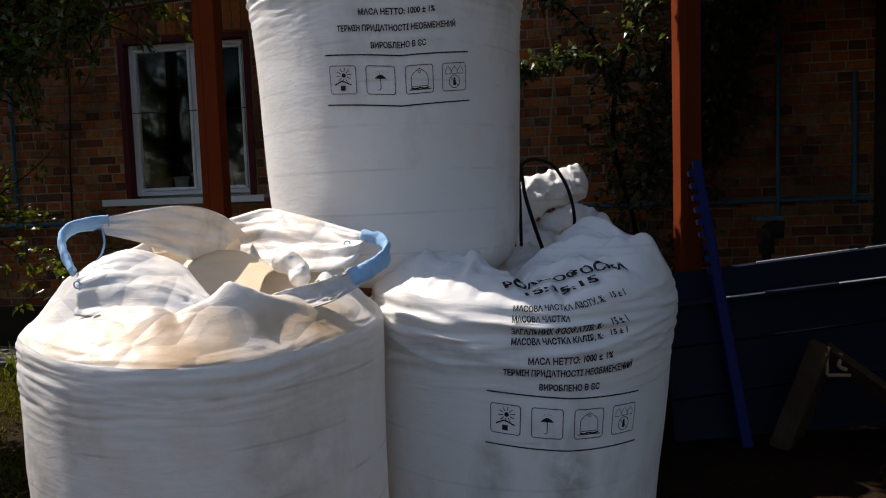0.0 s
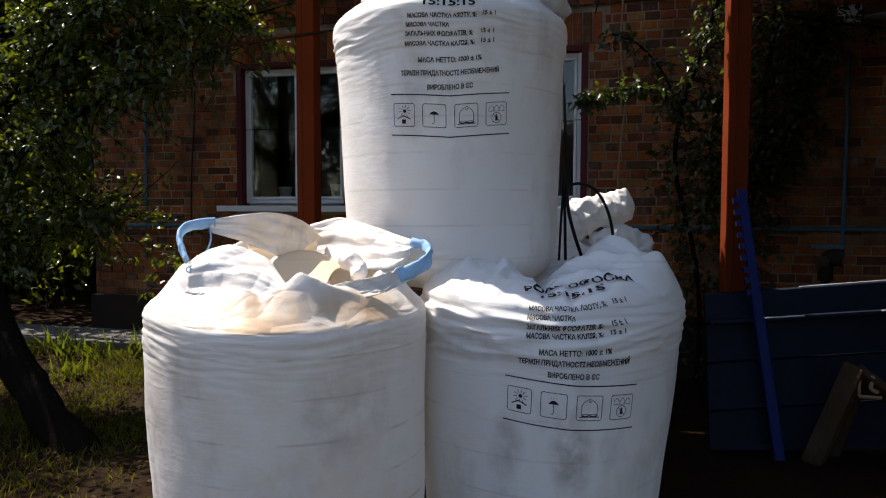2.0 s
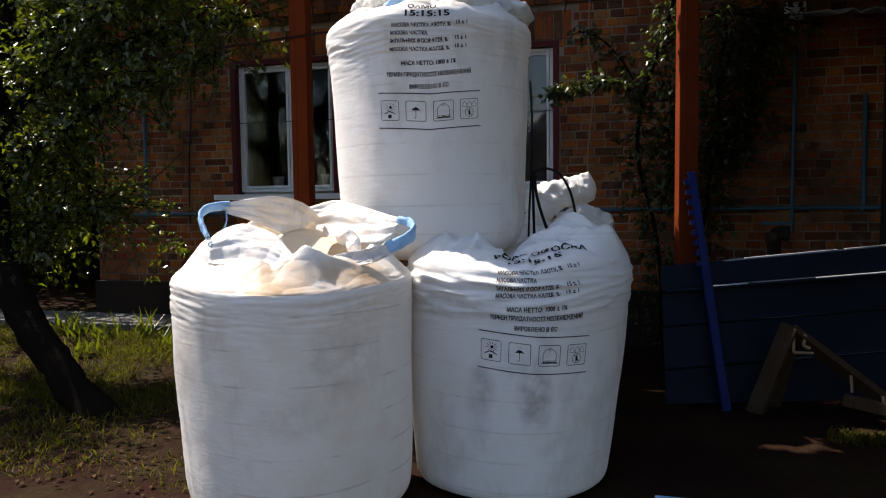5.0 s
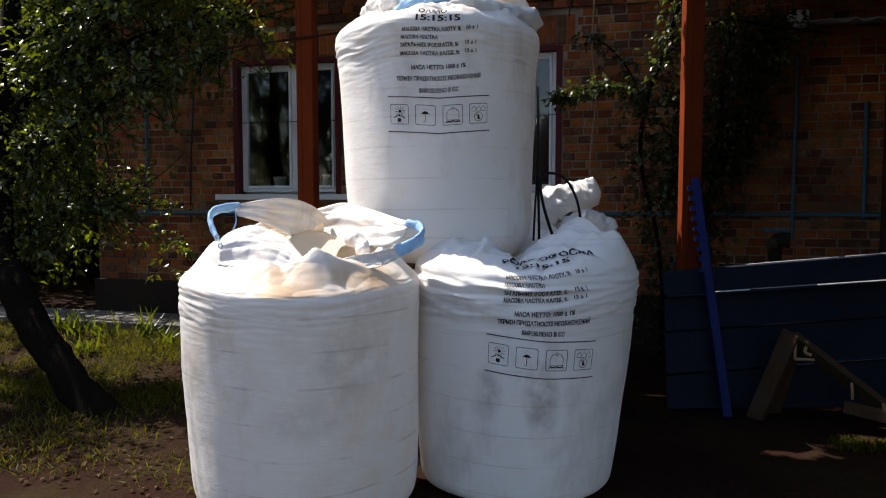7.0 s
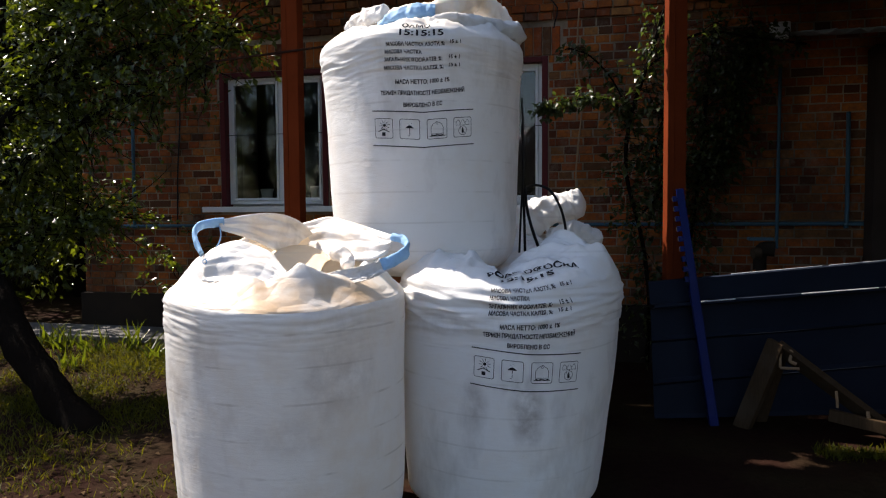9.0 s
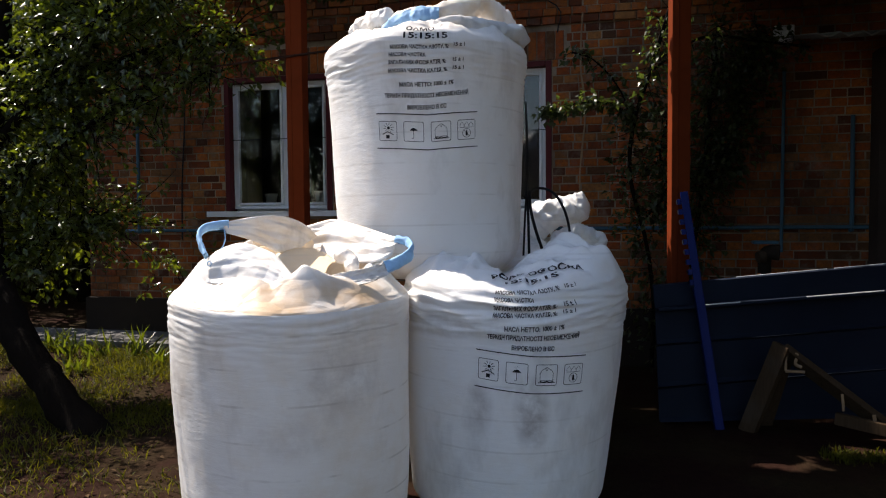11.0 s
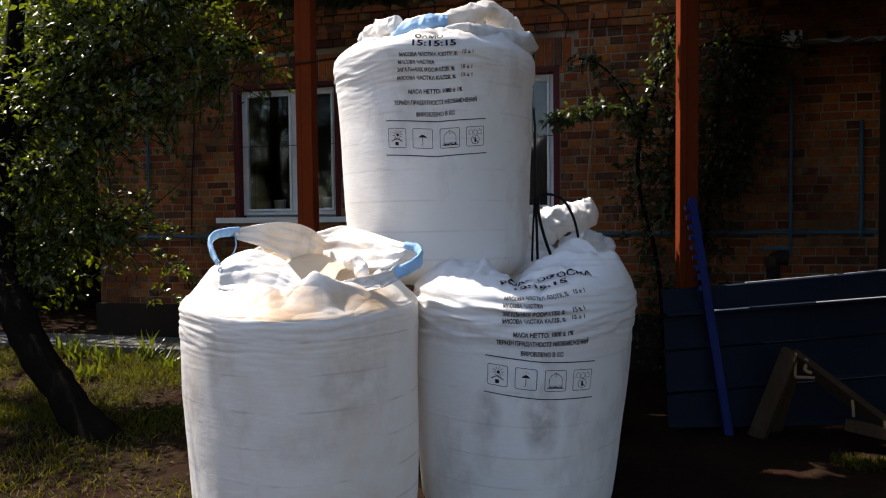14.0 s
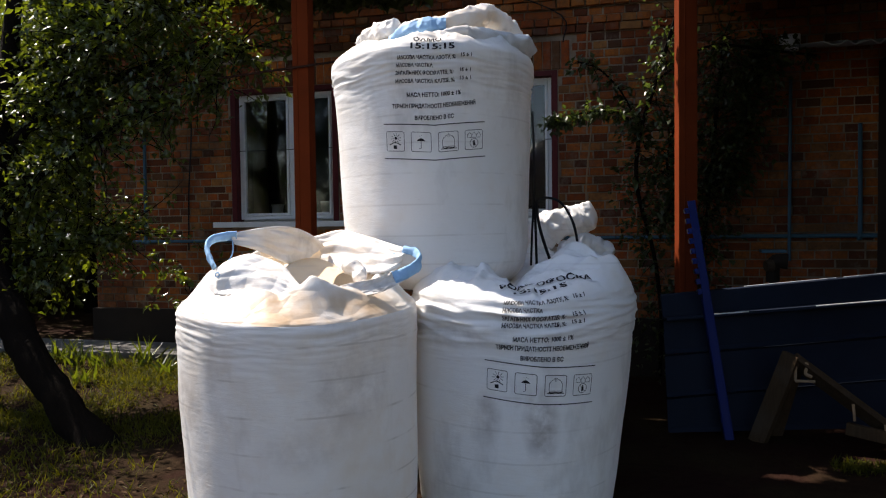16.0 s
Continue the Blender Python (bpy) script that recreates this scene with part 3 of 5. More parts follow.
def roll(points, radii, seed, amp=0.35, n=96, sides=44, flat=1.0, freq=9.0):
    """A crumpled bunch of cloth along a curve, closed at both ends."""
    line = spline(points, n)
    bm = bmesh.new()
    rings = []
    side = None
    for i, p in enumerate(line):
        t = (line[min(i + 1, n)] - line[max(i - 1, 0)]).normalized()
        side = t.orthogonal().normalized() if side is None else (side - t * side.dot(t)).normalized()
        up = t.cross(side)
        u = i / n * (len(radii) - 1)
        k = min(int(u), len(radii) - 2)
        r = radii[k] + (radii[k + 1] - radii[k]) * (u - k)
        e = min(i, n - i) / n * 9
        r *= math.sqrt(max(0.02, 1 - (1 - min(1.0, e)) ** 2))
        ring = []
        for j in range(sides):
            a = math.tau * j / sides
            d = side * math.cos(a) + up * math.sin(a)
            d.z *= flat
            q = p + d * r
            k2 = 1 + amp * (0.5 * ridged(q * freq, seed) + 1.3 * facets(q * freq * 1.5, seed) + 0.7 * facets(q * freq * 3.3, seed + 5))
            ring.append(bm.verts.new(p + d * r * k2))
        rings.append(ring)
    for a, b in zip(rings, rings[1:]):
        for j in range(sides):
            bm.faces.new((a[j], a[(j + 1) % sides], b[(j + 1) % sides], b[j]))
    bm.faces.new(list(reversed(rings[0])))
    bm.faces.new(rings[-1])
    return bm


def cloth(name, bm, material, bag, label=""):
    return under(part(name, bm, material, None, label, True), bag)


# open bag: lifting loops with blue sleeves, flaps of the open throat and the liner in it
def loft(curves, seed, amp=0.006, n=64, across=28, thick=0.004, bulge=0.0):
    """A creased sheet of cloth swept across a few guide curves."""
    lines = [spline(c, n) for c in curves]
    bm = bmesh.new()
    grid = []
    for i in range(n + 1):
        col = spline([ln[i] for ln in lines], across)
        grid.append(col)
    sides = ([], [])
    for i in range(n + 1):
        rows = ([], [])
        for j in range(across + 1):
            p = grid[i][j]
            a = grid[min(i + 1, n)][j] - grid[max(i - 1, 0)][j]
            b = grid[i][min(j + 1, across)] - grid[i][max(j - 1, 0)]
            nr = a.cross(b)
            nr = nr.normalized() if nr.length > 1e-10 else Vector((0, 0, 1))
            k = bulge * math.sin(math.pi * i / n) * math.sin(math.pi * j / across)
            k += amp * (0.5 - 1.6 * abs(noise.noise(Vector((i / n * 1.6, j / across * 3.4 + 0.6 * i / n, seed)))) - 0.7 * abs(noise.noise(Vector((i / n * 3.1, j / across * 8.0, seed + 4.0)))))
            k += 0.25 * amp * (facets(p * 11.0, seed) + 0.5 * facets(p * 30.0, seed))
            rows[0].append(bm.verts.new(p + nr * (k + thick / 2)))
            rows[1].append(bm.verts.new(p + nr * (k - thick / 2)))
        sides[0].append(rows[0])
        sides[1].append(rows[1])
    for i in range(n):
        for j in range(across):
            bm.faces.new((sides[0][i][j], sides[0][i + 1][j], sides[0][i + 1][j + 1], sides[0][i][j + 1]))
            bm.faces.new((sides[1][i][j + 1], sides[1][i + 1][j + 1], sides[1][i + 1][j], sides[1][i][j]))
        for j in (0, across):
            bm.faces.new((sides[0][i][j], sides[1][i][j], sides[1][i + 1][j], sides[0][i + 1][j]))
    for i in (0, n):
        for j in range(across):
            bm.faces.new((sides[0][i][j], sides[0][i][j + 1], sides[1][i][j + 1], sides[1][i][j]))
    bmesh.ops.recalc_face_normals(bm, faces=bm.faces)
    return bm


# strap panel that sweeps up from the throat to the sleeve of one loop, and its lower end
loop = cloth("lifting_loop", loft([
    [(0.390, 3.270, 1.313), (0.470, 3.360, 1.333), (0.521, 3.470, 1.341), (0.570, 3.570, 1.326), (0.612, 3.640, 1.287), (0.640, 3.690, 1.240)],
    [(0.402, 3.262, 1.291), (0.468, 3.335, 1.290), (0.508, 3.425, 1.280), (0.548, 3.52, 1.255), (0.580, 3.59, 1.228), (0.605, 3.64, 1.205)],
    [(0.418, 3.260, 1.269), (0.473, 3.330, 1.242), (0.501, 3.410, 1.212), (0.525, 3.480, 1.180), (0.540, 3.540, 1.165), (0.563, 3.600, 1.160)]], 2.0, 0.012), M_STRAP, bag_left, "grey-streaked cloth lifting loop")
under(part("loop_sleeve", band([(0.415, 3.280, 1.300), (0.360, 3.240, 1.298), (0.328, 3.210, 1.279), (0.334, 3.180, 1.241), (0.368, 3.150, 1.200), (0.392, 3.136, 1.178)], [0.044, 0.038, 0.034, 0.032, 0.034, 0.038], [-12, -8, 0, 4, 10, 18], 0.010, 4.0), M_BLUE, None, "pale blue stitched sleeve", True), loop)
# strap panel and sleeve of the other loop
loop = cloth("lifting_loop", loft([
    [(0.566, 3.740, 1.292), (0.707, 3.740, 1.315), (0.823, 3.700, 1.297), (0.942, 3.640, 1.274), (1.048, 3.570, 1.248), (1.101, 3.530, 1.237)],
    [(0.60, 3.71, 1.22), (0.742, 3.66, 1.225), (0.850, 3.61, 1.215), (0.955, 3.57, 1.207), (1.042, 3.532, 1.198), (1.092, 3.515, 1.205)],
    [(0.656, 3.640, 1.125), (0.784, 3.560, 1.125), (0.886, 3.505, 1.123), (0.974, 3.480, 1.128), (1.039, 3.475, 1.140), (1.078, 3.495, 1.165)]], 7.0, 0.014), M_STRAP, bag_left, "grey-streaked cloth lifting loop")
under(part("loop_sleeve", band([(1.085, 3.535, 1.232), (1.140, 3.512, 1.224), (1.172, 3.480, 1.192), (1.160, 3.442, 1.158), (1.124, 3.412, 1.135), (1.085, 3.385, 1.120)], [0.036, 0.040, 0.044, 0.048, 0.052, 0.052], [-8, -4, 0, 5, 15, 24], 0.011, 9.0), M_BLUE, None, "pale blue stitched sleeve", True), loop)
cloth("lifting_loop", ribbon([(1.112, 3.402, 1.130), (1.073, 3.360, 1.108), (1.028, 3.305, 1.090), (0.965, 3.240, 1.078), (0.90, 3.18, 1.065)], [0.058, 0.062, 0.075, 0.09, 0.08], [24, 34, 45, 55, 60], 0.25, 11.0, 0.005), M_STRAP, bag_left, "grey-streaked cloth lifting loop")
# flap that stands up beside the throat and drops into it
cloth("throat_flap", loft([
    [(0.400, 3.150, 1.180), (0.441, 3.205, 1.212), (0.493, 3.250, 1.229), (0.563, 3.270, 1.210), (0.647, 3.245, 1.181), (0.705, 3.200, 1.142), (0.777, 3.140, 1.099)],
    [(0.425, 3.100, 1.155), (0.490, 3.120, 1.180), (0.555, 3.140, 1.182), (0.620, 3.150, 1.165), (0.690, 3.145, 1.143), (0.738, 3.130, 1.120), (0.785, 3.115, 1.095)],
    [(0.435, 3.070, 1.07), (0.543, 3.055, 1.06), (0.635, 3.050, 1.055), (0.726, 3.060, 1.055), (0.769, 3.075, 1.05), (0.785, 3.090, 1.05), (0.800, 3.10, 1.045)]], 33.0, 0.012), M_TOP, bag_left, "white cloth flap")
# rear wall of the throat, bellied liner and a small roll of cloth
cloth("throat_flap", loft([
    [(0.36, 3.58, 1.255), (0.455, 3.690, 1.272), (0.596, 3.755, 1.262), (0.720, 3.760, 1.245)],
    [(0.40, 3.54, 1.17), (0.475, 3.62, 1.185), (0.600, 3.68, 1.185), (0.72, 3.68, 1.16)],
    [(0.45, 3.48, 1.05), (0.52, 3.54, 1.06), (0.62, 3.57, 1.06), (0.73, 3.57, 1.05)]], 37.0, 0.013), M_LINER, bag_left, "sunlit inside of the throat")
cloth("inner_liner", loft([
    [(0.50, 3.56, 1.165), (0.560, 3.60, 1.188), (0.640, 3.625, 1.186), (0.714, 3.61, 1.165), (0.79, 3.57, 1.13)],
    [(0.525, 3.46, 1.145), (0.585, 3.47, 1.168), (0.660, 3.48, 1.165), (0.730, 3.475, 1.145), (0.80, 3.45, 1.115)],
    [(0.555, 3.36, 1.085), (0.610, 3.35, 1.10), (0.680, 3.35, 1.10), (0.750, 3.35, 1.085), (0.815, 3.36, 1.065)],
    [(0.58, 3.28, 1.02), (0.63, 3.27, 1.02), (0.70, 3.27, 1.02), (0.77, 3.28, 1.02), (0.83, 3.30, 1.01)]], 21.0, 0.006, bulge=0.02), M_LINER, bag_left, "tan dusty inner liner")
cloth("rolled_cloth", roll([(0.825, 3.49, 1.155), (0.865, 3.465, 1.160), (0.905, 3.44, 1.140), (0.93, 3.40, 1.105)], [0.030, 0.036, 0.034, 0.030], 31.0, 0.22), M_TOP, bag_left)
for p, r in (((1.035, 3.552, 1.205), 0.010), ((0.445, 3.085, 1.150), 0.009)):
    under(part("thread_ring", rod([(p[0] + r * math.cos(a * 0.7), p[1] - 0.012, p[2] + r * math.sin(a * 0.7)) for a in range(10)], 0.0022, 6, 24), M_BLUE, None, "small knotted thread ring"), bag_left)
under(part("corner_knot", roll([(1.885, 3.76, 0.02), (1.905, 3.755, 0.045), (1.92, 3.755, 0.06)], [0.012, 0.016, 0.010], 71.0, 0.4, 30, 16, 1.0, 30.0), M_CLEAN, None, "knotted corner tail", True), bag_right)
under(part("thread", rod([(0.405, 3.262, 1.285), (0.412, 3.255, 1.245), (0.405, 3.25, 1.215), (0.392, 3.25, 1.200)], 0.003, 6), M_BLUE, None, "loose blue thread"), bag_left)

# stacked bag: its folded loop and rolled rim
cloth("rolled_cloth", roll([(0.70, 4.06, 2.265), (0.78, 4.00, 2.28), (0.88, 3.93, 2.295), (0.96, 3.90, 2.29)], [0.04, 0.05, 0.045, 0.045], 41.0, 0.4), M_TOP, bag_upper)
under(part("loop_sleeve", band([(0.93, 3.855, 2.235), (0.99, 3.838, 2.258), (1.07, 3.828, 2.276), (1.15, 3.830, 2.282), (1.21, 3.845, 2.28)], [0.04, 0.062, 0.075, 0.078, 0.07], [-30, -28, -25, -25, -28], 0.016, 14.0, 80, 36, 0.008), M_BLUE, None, "creased blue loop sleeve", True), bag_upper)
cloth("lifting_loop", roll([(0.93, 3.92, 2.27), (1.05, 3.885, 2.28), (1.18, 3.89, 2.285), (1.29, 3.97, 2.325), (1.355, 4.06, 2.365), (1.42, 4.16, 2.335), (1.49, 4.24, 2.26)], [0.03, 0.045, 0.05, 0.06, 0.055, 0.06, 0.06], 47.0, 0.3, 80), M_OPEN, bag_upper, "dusty folded lifting loop")
cloth("rolled_cloth", roll([(1.20, 3.80, 2.235), (1.32, 3.87, 2.235), (1.43, 3.98, 2.225), (1.52, 4.12, 2.225), (1.54, 4.26, 2.21)], [0.02, 0.035, 0.04, 0.05, 0.05], 52.0, 0.35, 70), M_BAG, bag_upper)
cloth("rolled_cloth", roll([(0.75, 4.30, 2.26), (0.95, 4.40, 2.31), (1.15, 4.42, 2.33), (1.38, 4.36, 2.30)], [0.05, 0.06, 0.06, 0.05], 55.0, 0.35), M_TOP, bag_upper)

# rear bag: bunched neck
cloth("bunched_neck", roll([(1.44, 5.10, 1.20), (1.53, 5.08, 1.30), (1.64, 5.08, 1.335), (1.74, 5.10, 1.36), (1.84, 5.10, 1.385)], [0.10, 0.10, 0.095, 0.10, 0.075], 61.0, 0.42, 90, 40, freq=7.0), M_TOP, bag_rear, "sunlit crumpled neck cloth")
cloth("bunched_neck", roll([(1.60, 5.04, 1.16), (1.74, 5.02, 1.20), (1.84, 5.03, 1.19), (1.93, 5.06, 1.12)], [0.06, 0.065, 0.062, 0.05], 66.0, 0.4, 70, 36, freq=7.0), M_TOP, bag_rear, "sunlit crumpled neck cloth")


# black cords between the stacked bag and the rear bag
def cord(points, r=0.0085):
    return tagged(part("cord", rod(points, r, 10, 40), M_ROPE, None, "", True), "black plastic cord looped over the bags", "cord", "black cords")


cord([(1.522, 4.66, 1.10), (1.523, 4.62, 1.30), (1.523, 4.60, 1.424), (1.55, 4.60, 1.471), (1.604, 4.60, 1.479), (1.667, 4.60, 1.452), (1.713, 4.60, 1.387), (1.743, 4.60, 1.307), (1.757, 4.62, 1.20), (1.74, 4.70, 1.06)], 0.0075)
cord([(1.525, 4.50, 1.95), (1.522, 4.58, 1.79), (1.519, 4.60, 1.536), (1.506, 4.60, 1.30), (1.495, 4.62, 1.10)], 0.006)
cord([(1.531, 4.59, 1.466), (1.544, 4.59, 1.343), (1.575, 4.60, 1.22), (1.62, 4.66, 1.07)])


# ---------------------------------------------------------------- print on the bags
def wrap_print(name, shell, pieces, bag, label=""):
    """pieces: (verts 2D in metres, faces); laid on the skin by to_skin(u, v)."""
    verts, faces = [], []
    for pv, pf, to_skin in pieces:
        k = len(verts)
        verts += [to_skin(u, v) for u, v in pv]
        faces += [tuple(i + k for i in f) for f in pf]
    me = bpy.data.meshes.new(name)
    me.from_pydata(verts, [], faces)
    me.materials.append(M_INK)
    ob = new(name, me)
    if label:
        ob["label"] = label
    return under(ob, bag)


def letters(text, size, width=None, align="CENTER"):
    """Flat letters in metres, centred on their line, squeezed to a given width."""
    cu = bpy.data.curves.new("letters", "FONT")
    cu.body, cu.size, cu.align_x, cu.align_y = text, size, "LEFT", "CENTER"
    cu.offset = size * 0.030
    cu.resolution_u = 3
    ob = bpy.data.objects.new("letters", cu)
    me = bpy.data.meshes.new_from_object(ob)
    pts = [(v.co.x, v.co.y) for v in me.vertices]
    fcs = [tuple(p.vertices) for p in me.polygons]
    bpy.data.objects.remove(ob)
    bpy.data.curves.remove(cu)
    bpy.data.meshes.remove(me)
    lo, hi = min(p[0] for p in pts), max(p[0] for p in pts)
    k = width / (hi - lo) if width else 1.0
    shift = {"CENTER": -(hi - lo) * k / 2, "LEFT": 0.0}[align]
    return [((x - lo) * k + shift, y * 0.80) for x, y in pts], fcs


def stroke(points, w, closed=False):
    """A flat line of width w through 2D points, as quads."""
    pts = [Vector(p) for p in points]
    n = len(pts)
    out, faces = [], []
    for i, p in enumerate(pts):
        a = pts[(i - 1) % n] if closed or i else p
        b = pts[(i + 1) % n] if closed or i < n - 1 else p
        t = (b - a).normalized()
        s = Vector((-t.y, t.x)) * w / 2
        out += [tuple(p + s), tuple(p - s)]
    for i in range(n if closed else n - 1):
        j = (i + 1) % n
        faces.append((2 * i, 2 * i + 1, 2 * j + 1, 2 * j))
    return out, faces


def disc(cx, cy, r, n=20):
    return [(cx + r * math.cos(math.tau * i / n), cy + r * math.sin(math.tau * i / n)) for i in range(n)], [tuple(range(n))]


def shifted(piece, dx, dy):
    return [(x + dx, y + dy) for x, y in piece[0]], piece[1]


def circle(cx, cy, r, n=24):
    return [(cx + r * math.cos(math.tau * i / n), cy + r * math.sin(math.tau * i / n)) for i in range(n)]


def frame_line(h, rc=0.008):
    pts = []
    for cx, cy, a0 in ((h - rc, h - rc, 0), (-h + rc, h - rc, 90), (-h + rc, -h + rc, 180), (h - rc, -h + rc, 270)):
        pts += [(cx + rc * math.cos(radians(a0 + 22.5 * i)), cy + rc * math.sin(radians(a0 + 22.5 * i))) for i in range(5)]
    dense = []
    for i, p in enumerate(pts):
        q = pts[(i + 1) % len(pts)]
        steps = 6 if math.hypot(q[0] - p[0], q[1] - p[1]) > 0.02 else 1
        dense += [(p[0] + (q[0] - p[0]) * k / steps, p[1] + (q[1] - p[1]) * k / steps) for k in range(steps)]
    return stroke(dense, 0.0024, True)


H = 0.044


def icon_sun():
    out = [frame_line(H), disc(0.004, 0.014, 0.007)]
    for i in range(10):
        a = math.tau * i / 10 + 0.15
        out.append(stroke([(0.004 + 0.011 * math.cos(a), 0.014 + 0.011 * math.sin(a)), (0.004 + 0.026 * math.cos(a), 0.014 + 0.024 * math.sin(a))], 0.0022))
    out += [stroke([(-0.028, -0.016), (-0.002, -0.003)], 0.004), stroke([(-0.002, -0.003), (0.028, -0.016)], 0.004)]
    out.append(([(-0.009, -0.018), (0.008, -0.018), (0.008, -0.034), (-0.009, -0.034)], [(0, 1, 2, 3)]))
    return out


def icon_umbrella():
    cap = [(-0.019 + 0.038 * i / 10, 0.004 + 0.013 * math.sin(math.pi * i / 10)) for i in range(11)]
    out = [frame_line(H), (cap, [tuple(range(11))]), stroke([(0, 0.004), (0, -0.026), (-0.003, -0.031), (-0.009, -0.030)], 0.0024)]
    for x, y in ((-0.008, 0.026), (0.002, 0.029), (0.009, 0.025), (-0.002, 0.022)):
        out.append(disc(x, y, 0.0012, 8))
    return out


def icon_bag():
    pts = [(-0.027, -0.022), (-0.027, 0.008), (-0.020, 0.020), (0.0, 0.034), (0.020, 0.020), (0.027, 0.008), (0.027, -0.022)]
    out = [frame_line(H), stroke(pts, 0.0022), stroke([(-0.027, -0.022), (0.027, -0.022)], 0.002), stroke(circle(0, 0.024, 0.004, 12), 0.0016, True)]
    out += [stroke([(-0.034, -0.032), (0.036, -0.032)], 0.003), stroke([(-0.028, -0.026), (-0.014, -0.030), (0.0, -0.026), (0.014, -0.030), (0.030, -0.026)], 0.0045)]
    return out


def icon_stack():
    out = [frame_line(H)]
    for k in (-1, 0, 1):
        x = k * 0.023
        out.append(stroke([(x - 0.010, 0.010), (x - 0.010, 0.022), (x, 0.034), (x + 0.010, 0.022), (x + 0.010, 0.010)], 0.002, True))
    out += [stroke(circle(0, -0.015, 0.020), 0.0022, True), stroke([(-0.014, -0.001), (0.014, -0.029)], 0.002), disc(0.0, -0.006, 0.004, 10),
            ([(-0.005, -0.010), (0.005, -0.010), (0.005, -0.027), (-0.005, -0.027)], [(0, 1, 2, 3)])]
    return out


def printed(shell, bag, mid, rule_z, rows, slope, vee):
    """mid: bearing of the print's middle; rows: (text, metres above the upper rule, size, width, start or None for centred, slope)."""
    def lay(z0, k, extra=0.0):
        s0 = shell.s_at(z0) + extra
        r0 = shell.profile(s0)[0]
        return lambda u, v: shell.proud(mid + u / r0, s0 + v + k * u + vee * abs(u), 0.004 if s0 < shell.shoulder else 0.007)
    def lay_flat(z0, k, extra):
        """Straight lettering across the folded top, not bent round its rim."""
        s0 = shell.s_at(z0) + extra
        d, t = Vector((math.cos(mid), math.sin(mid))), Vector((-math.sin(mid), math.cos(mid)))
        past = [(r, s) for (r, z), s in zip(shell.line, shell.acc) if s >= shell.shoulder]

        def put(u, v):
            p = d * shell.profile(s0 + v + k * u)[0] + t * u
            r = p.length
            s = shell.shoulder - (r - past[0][0])
            for (r0, a), (r1, b) in zip(past, past[1:]):
                if r1 <= r <= r0:
                    s = a + (b - a) * (r0 - r) / max(1e-6, r0 - r1)
                    break
            return shell.proud(math.atan2(p.y, p.x), s, 0.007)
        return put

    for text, up, size, width, start, k in rows:
        pv, pf = letters(text, size, width, "CENTER" if start is None else "LEFT")
        wrap_print("text_print", shell, [([(x + (start or 0.0), y) for x, y in pv], pf, (lay_flat if rule_z < 1.0 and up > 0.3 else lay)(rule_z, k, up))], bag, "black printed lettering")
    for drop in (0.0, 0.157):
        pv, pf = stroke([(-0.239 + 0.478 * i / 48, 0.0) for i in range(49)], 0.0042)
        wrap_print("printed_rule", shell, [(pv, pf, lay(rule_z - drop, slope))], bag)
    for i, make in enumerate((icon_sun, icon_umbrella, icon_bag, icon_stack)):
        dx = -0.181 + 0.1207 * i
        wrap_print("handling_symbol", shell, [(*shifted(p, dx, 0.0), lay(rule_z - 0.078, slope)) for p in make()], bag)


ROWS = ("ВИРОБЛЕНО В ЄС", "ТЕРМІН ПРИДАТНОСТІ НЕОБМЕЖЕНИЙ", "МАСА НЕТТО: 1000 ± 1%", "МАСОВА ЧАСТКА КАЛІЯ, %:", "ЗАГАЛЬНИХ ФОСФАТІВ, %:", "МАСОВА ЧАСТКА", "МАСОВА ЧАСТКА АЗОТУ, %:")
printed(S_UPPER, bag_upper, -1.305, 1.788, [
    (ROWS[0], 0.031, 0.032, 0.172, None, 0.05), (ROWS[1], 0.084, 0.032, 0.382, None, 0.04), (ROWS[2], 0.134, 0.032, 0.24, None, 0.05),
    (ROWS[3], 0.194, 0.030, 0.265, -0.172, 0.03), ("15 ± 1", 0.204, 0.028, 0.052, 0.118, 0.0), (ROWS[4], 0.230, 0.030, 0.258, -0.170, 0.03),
    ("15 ± 1", 0.240, 0.028, 0.052, 0.118, 0.0), (ROWS[5], 0.263, 0.030, 0.165, -0.166, 0.02), (ROWS[6], 0.297, 0.029, 0.262, -0.160, 0.02), ("15 ± 1", 0.306, 0.027, 0.052, 0.125, 0.0),
    ("15:15:15", 0.346, 0.048, 0.195, None, 0.0), ("ОАМО", 0.384, 0.052, 0.125, -0.085, 0.0)], 0.015, 0.08)
printed(S_RIGHT, bag_right, -1.262, 0.752, [
    (ROWS[0], 0.030, 0.032, 0.172, None, -0.03), (ROWS[1], 0.074, 0.032, 0.382, None, 0.0), (ROWS[2], 0.112, 0.032, 0.24, None, 0.03),
    (ROWS[3], 0.166, 0.030, 0.262, -0.170, 0.03), ("15 ± 1", 0.172, 0.028, 0.052, 0.118, 0.02), (ROWS[4], 0.197, 0.030, 0.258, -0.170, 0.03),
    ("15 ± 1", 0.203, 0.028, 0.052, 0.118, 0.02), (ROWS[5], 0.229, 0.030, 0.165, -0.168, 0.03), (ROWS[6], 0.262, 0.029, 0.262, -0.160, 0.03), ("15 ± 1", 0.268, 0.027, 0.052, 0.125, 0.02),
    ("15:15:15", 0.345, 0.056, 0.225, None, 0.10), ("РОАМОФОСКА", 0.405, 0.062, 0.40, -0.165, 0.10)], -0.065, 0.03)


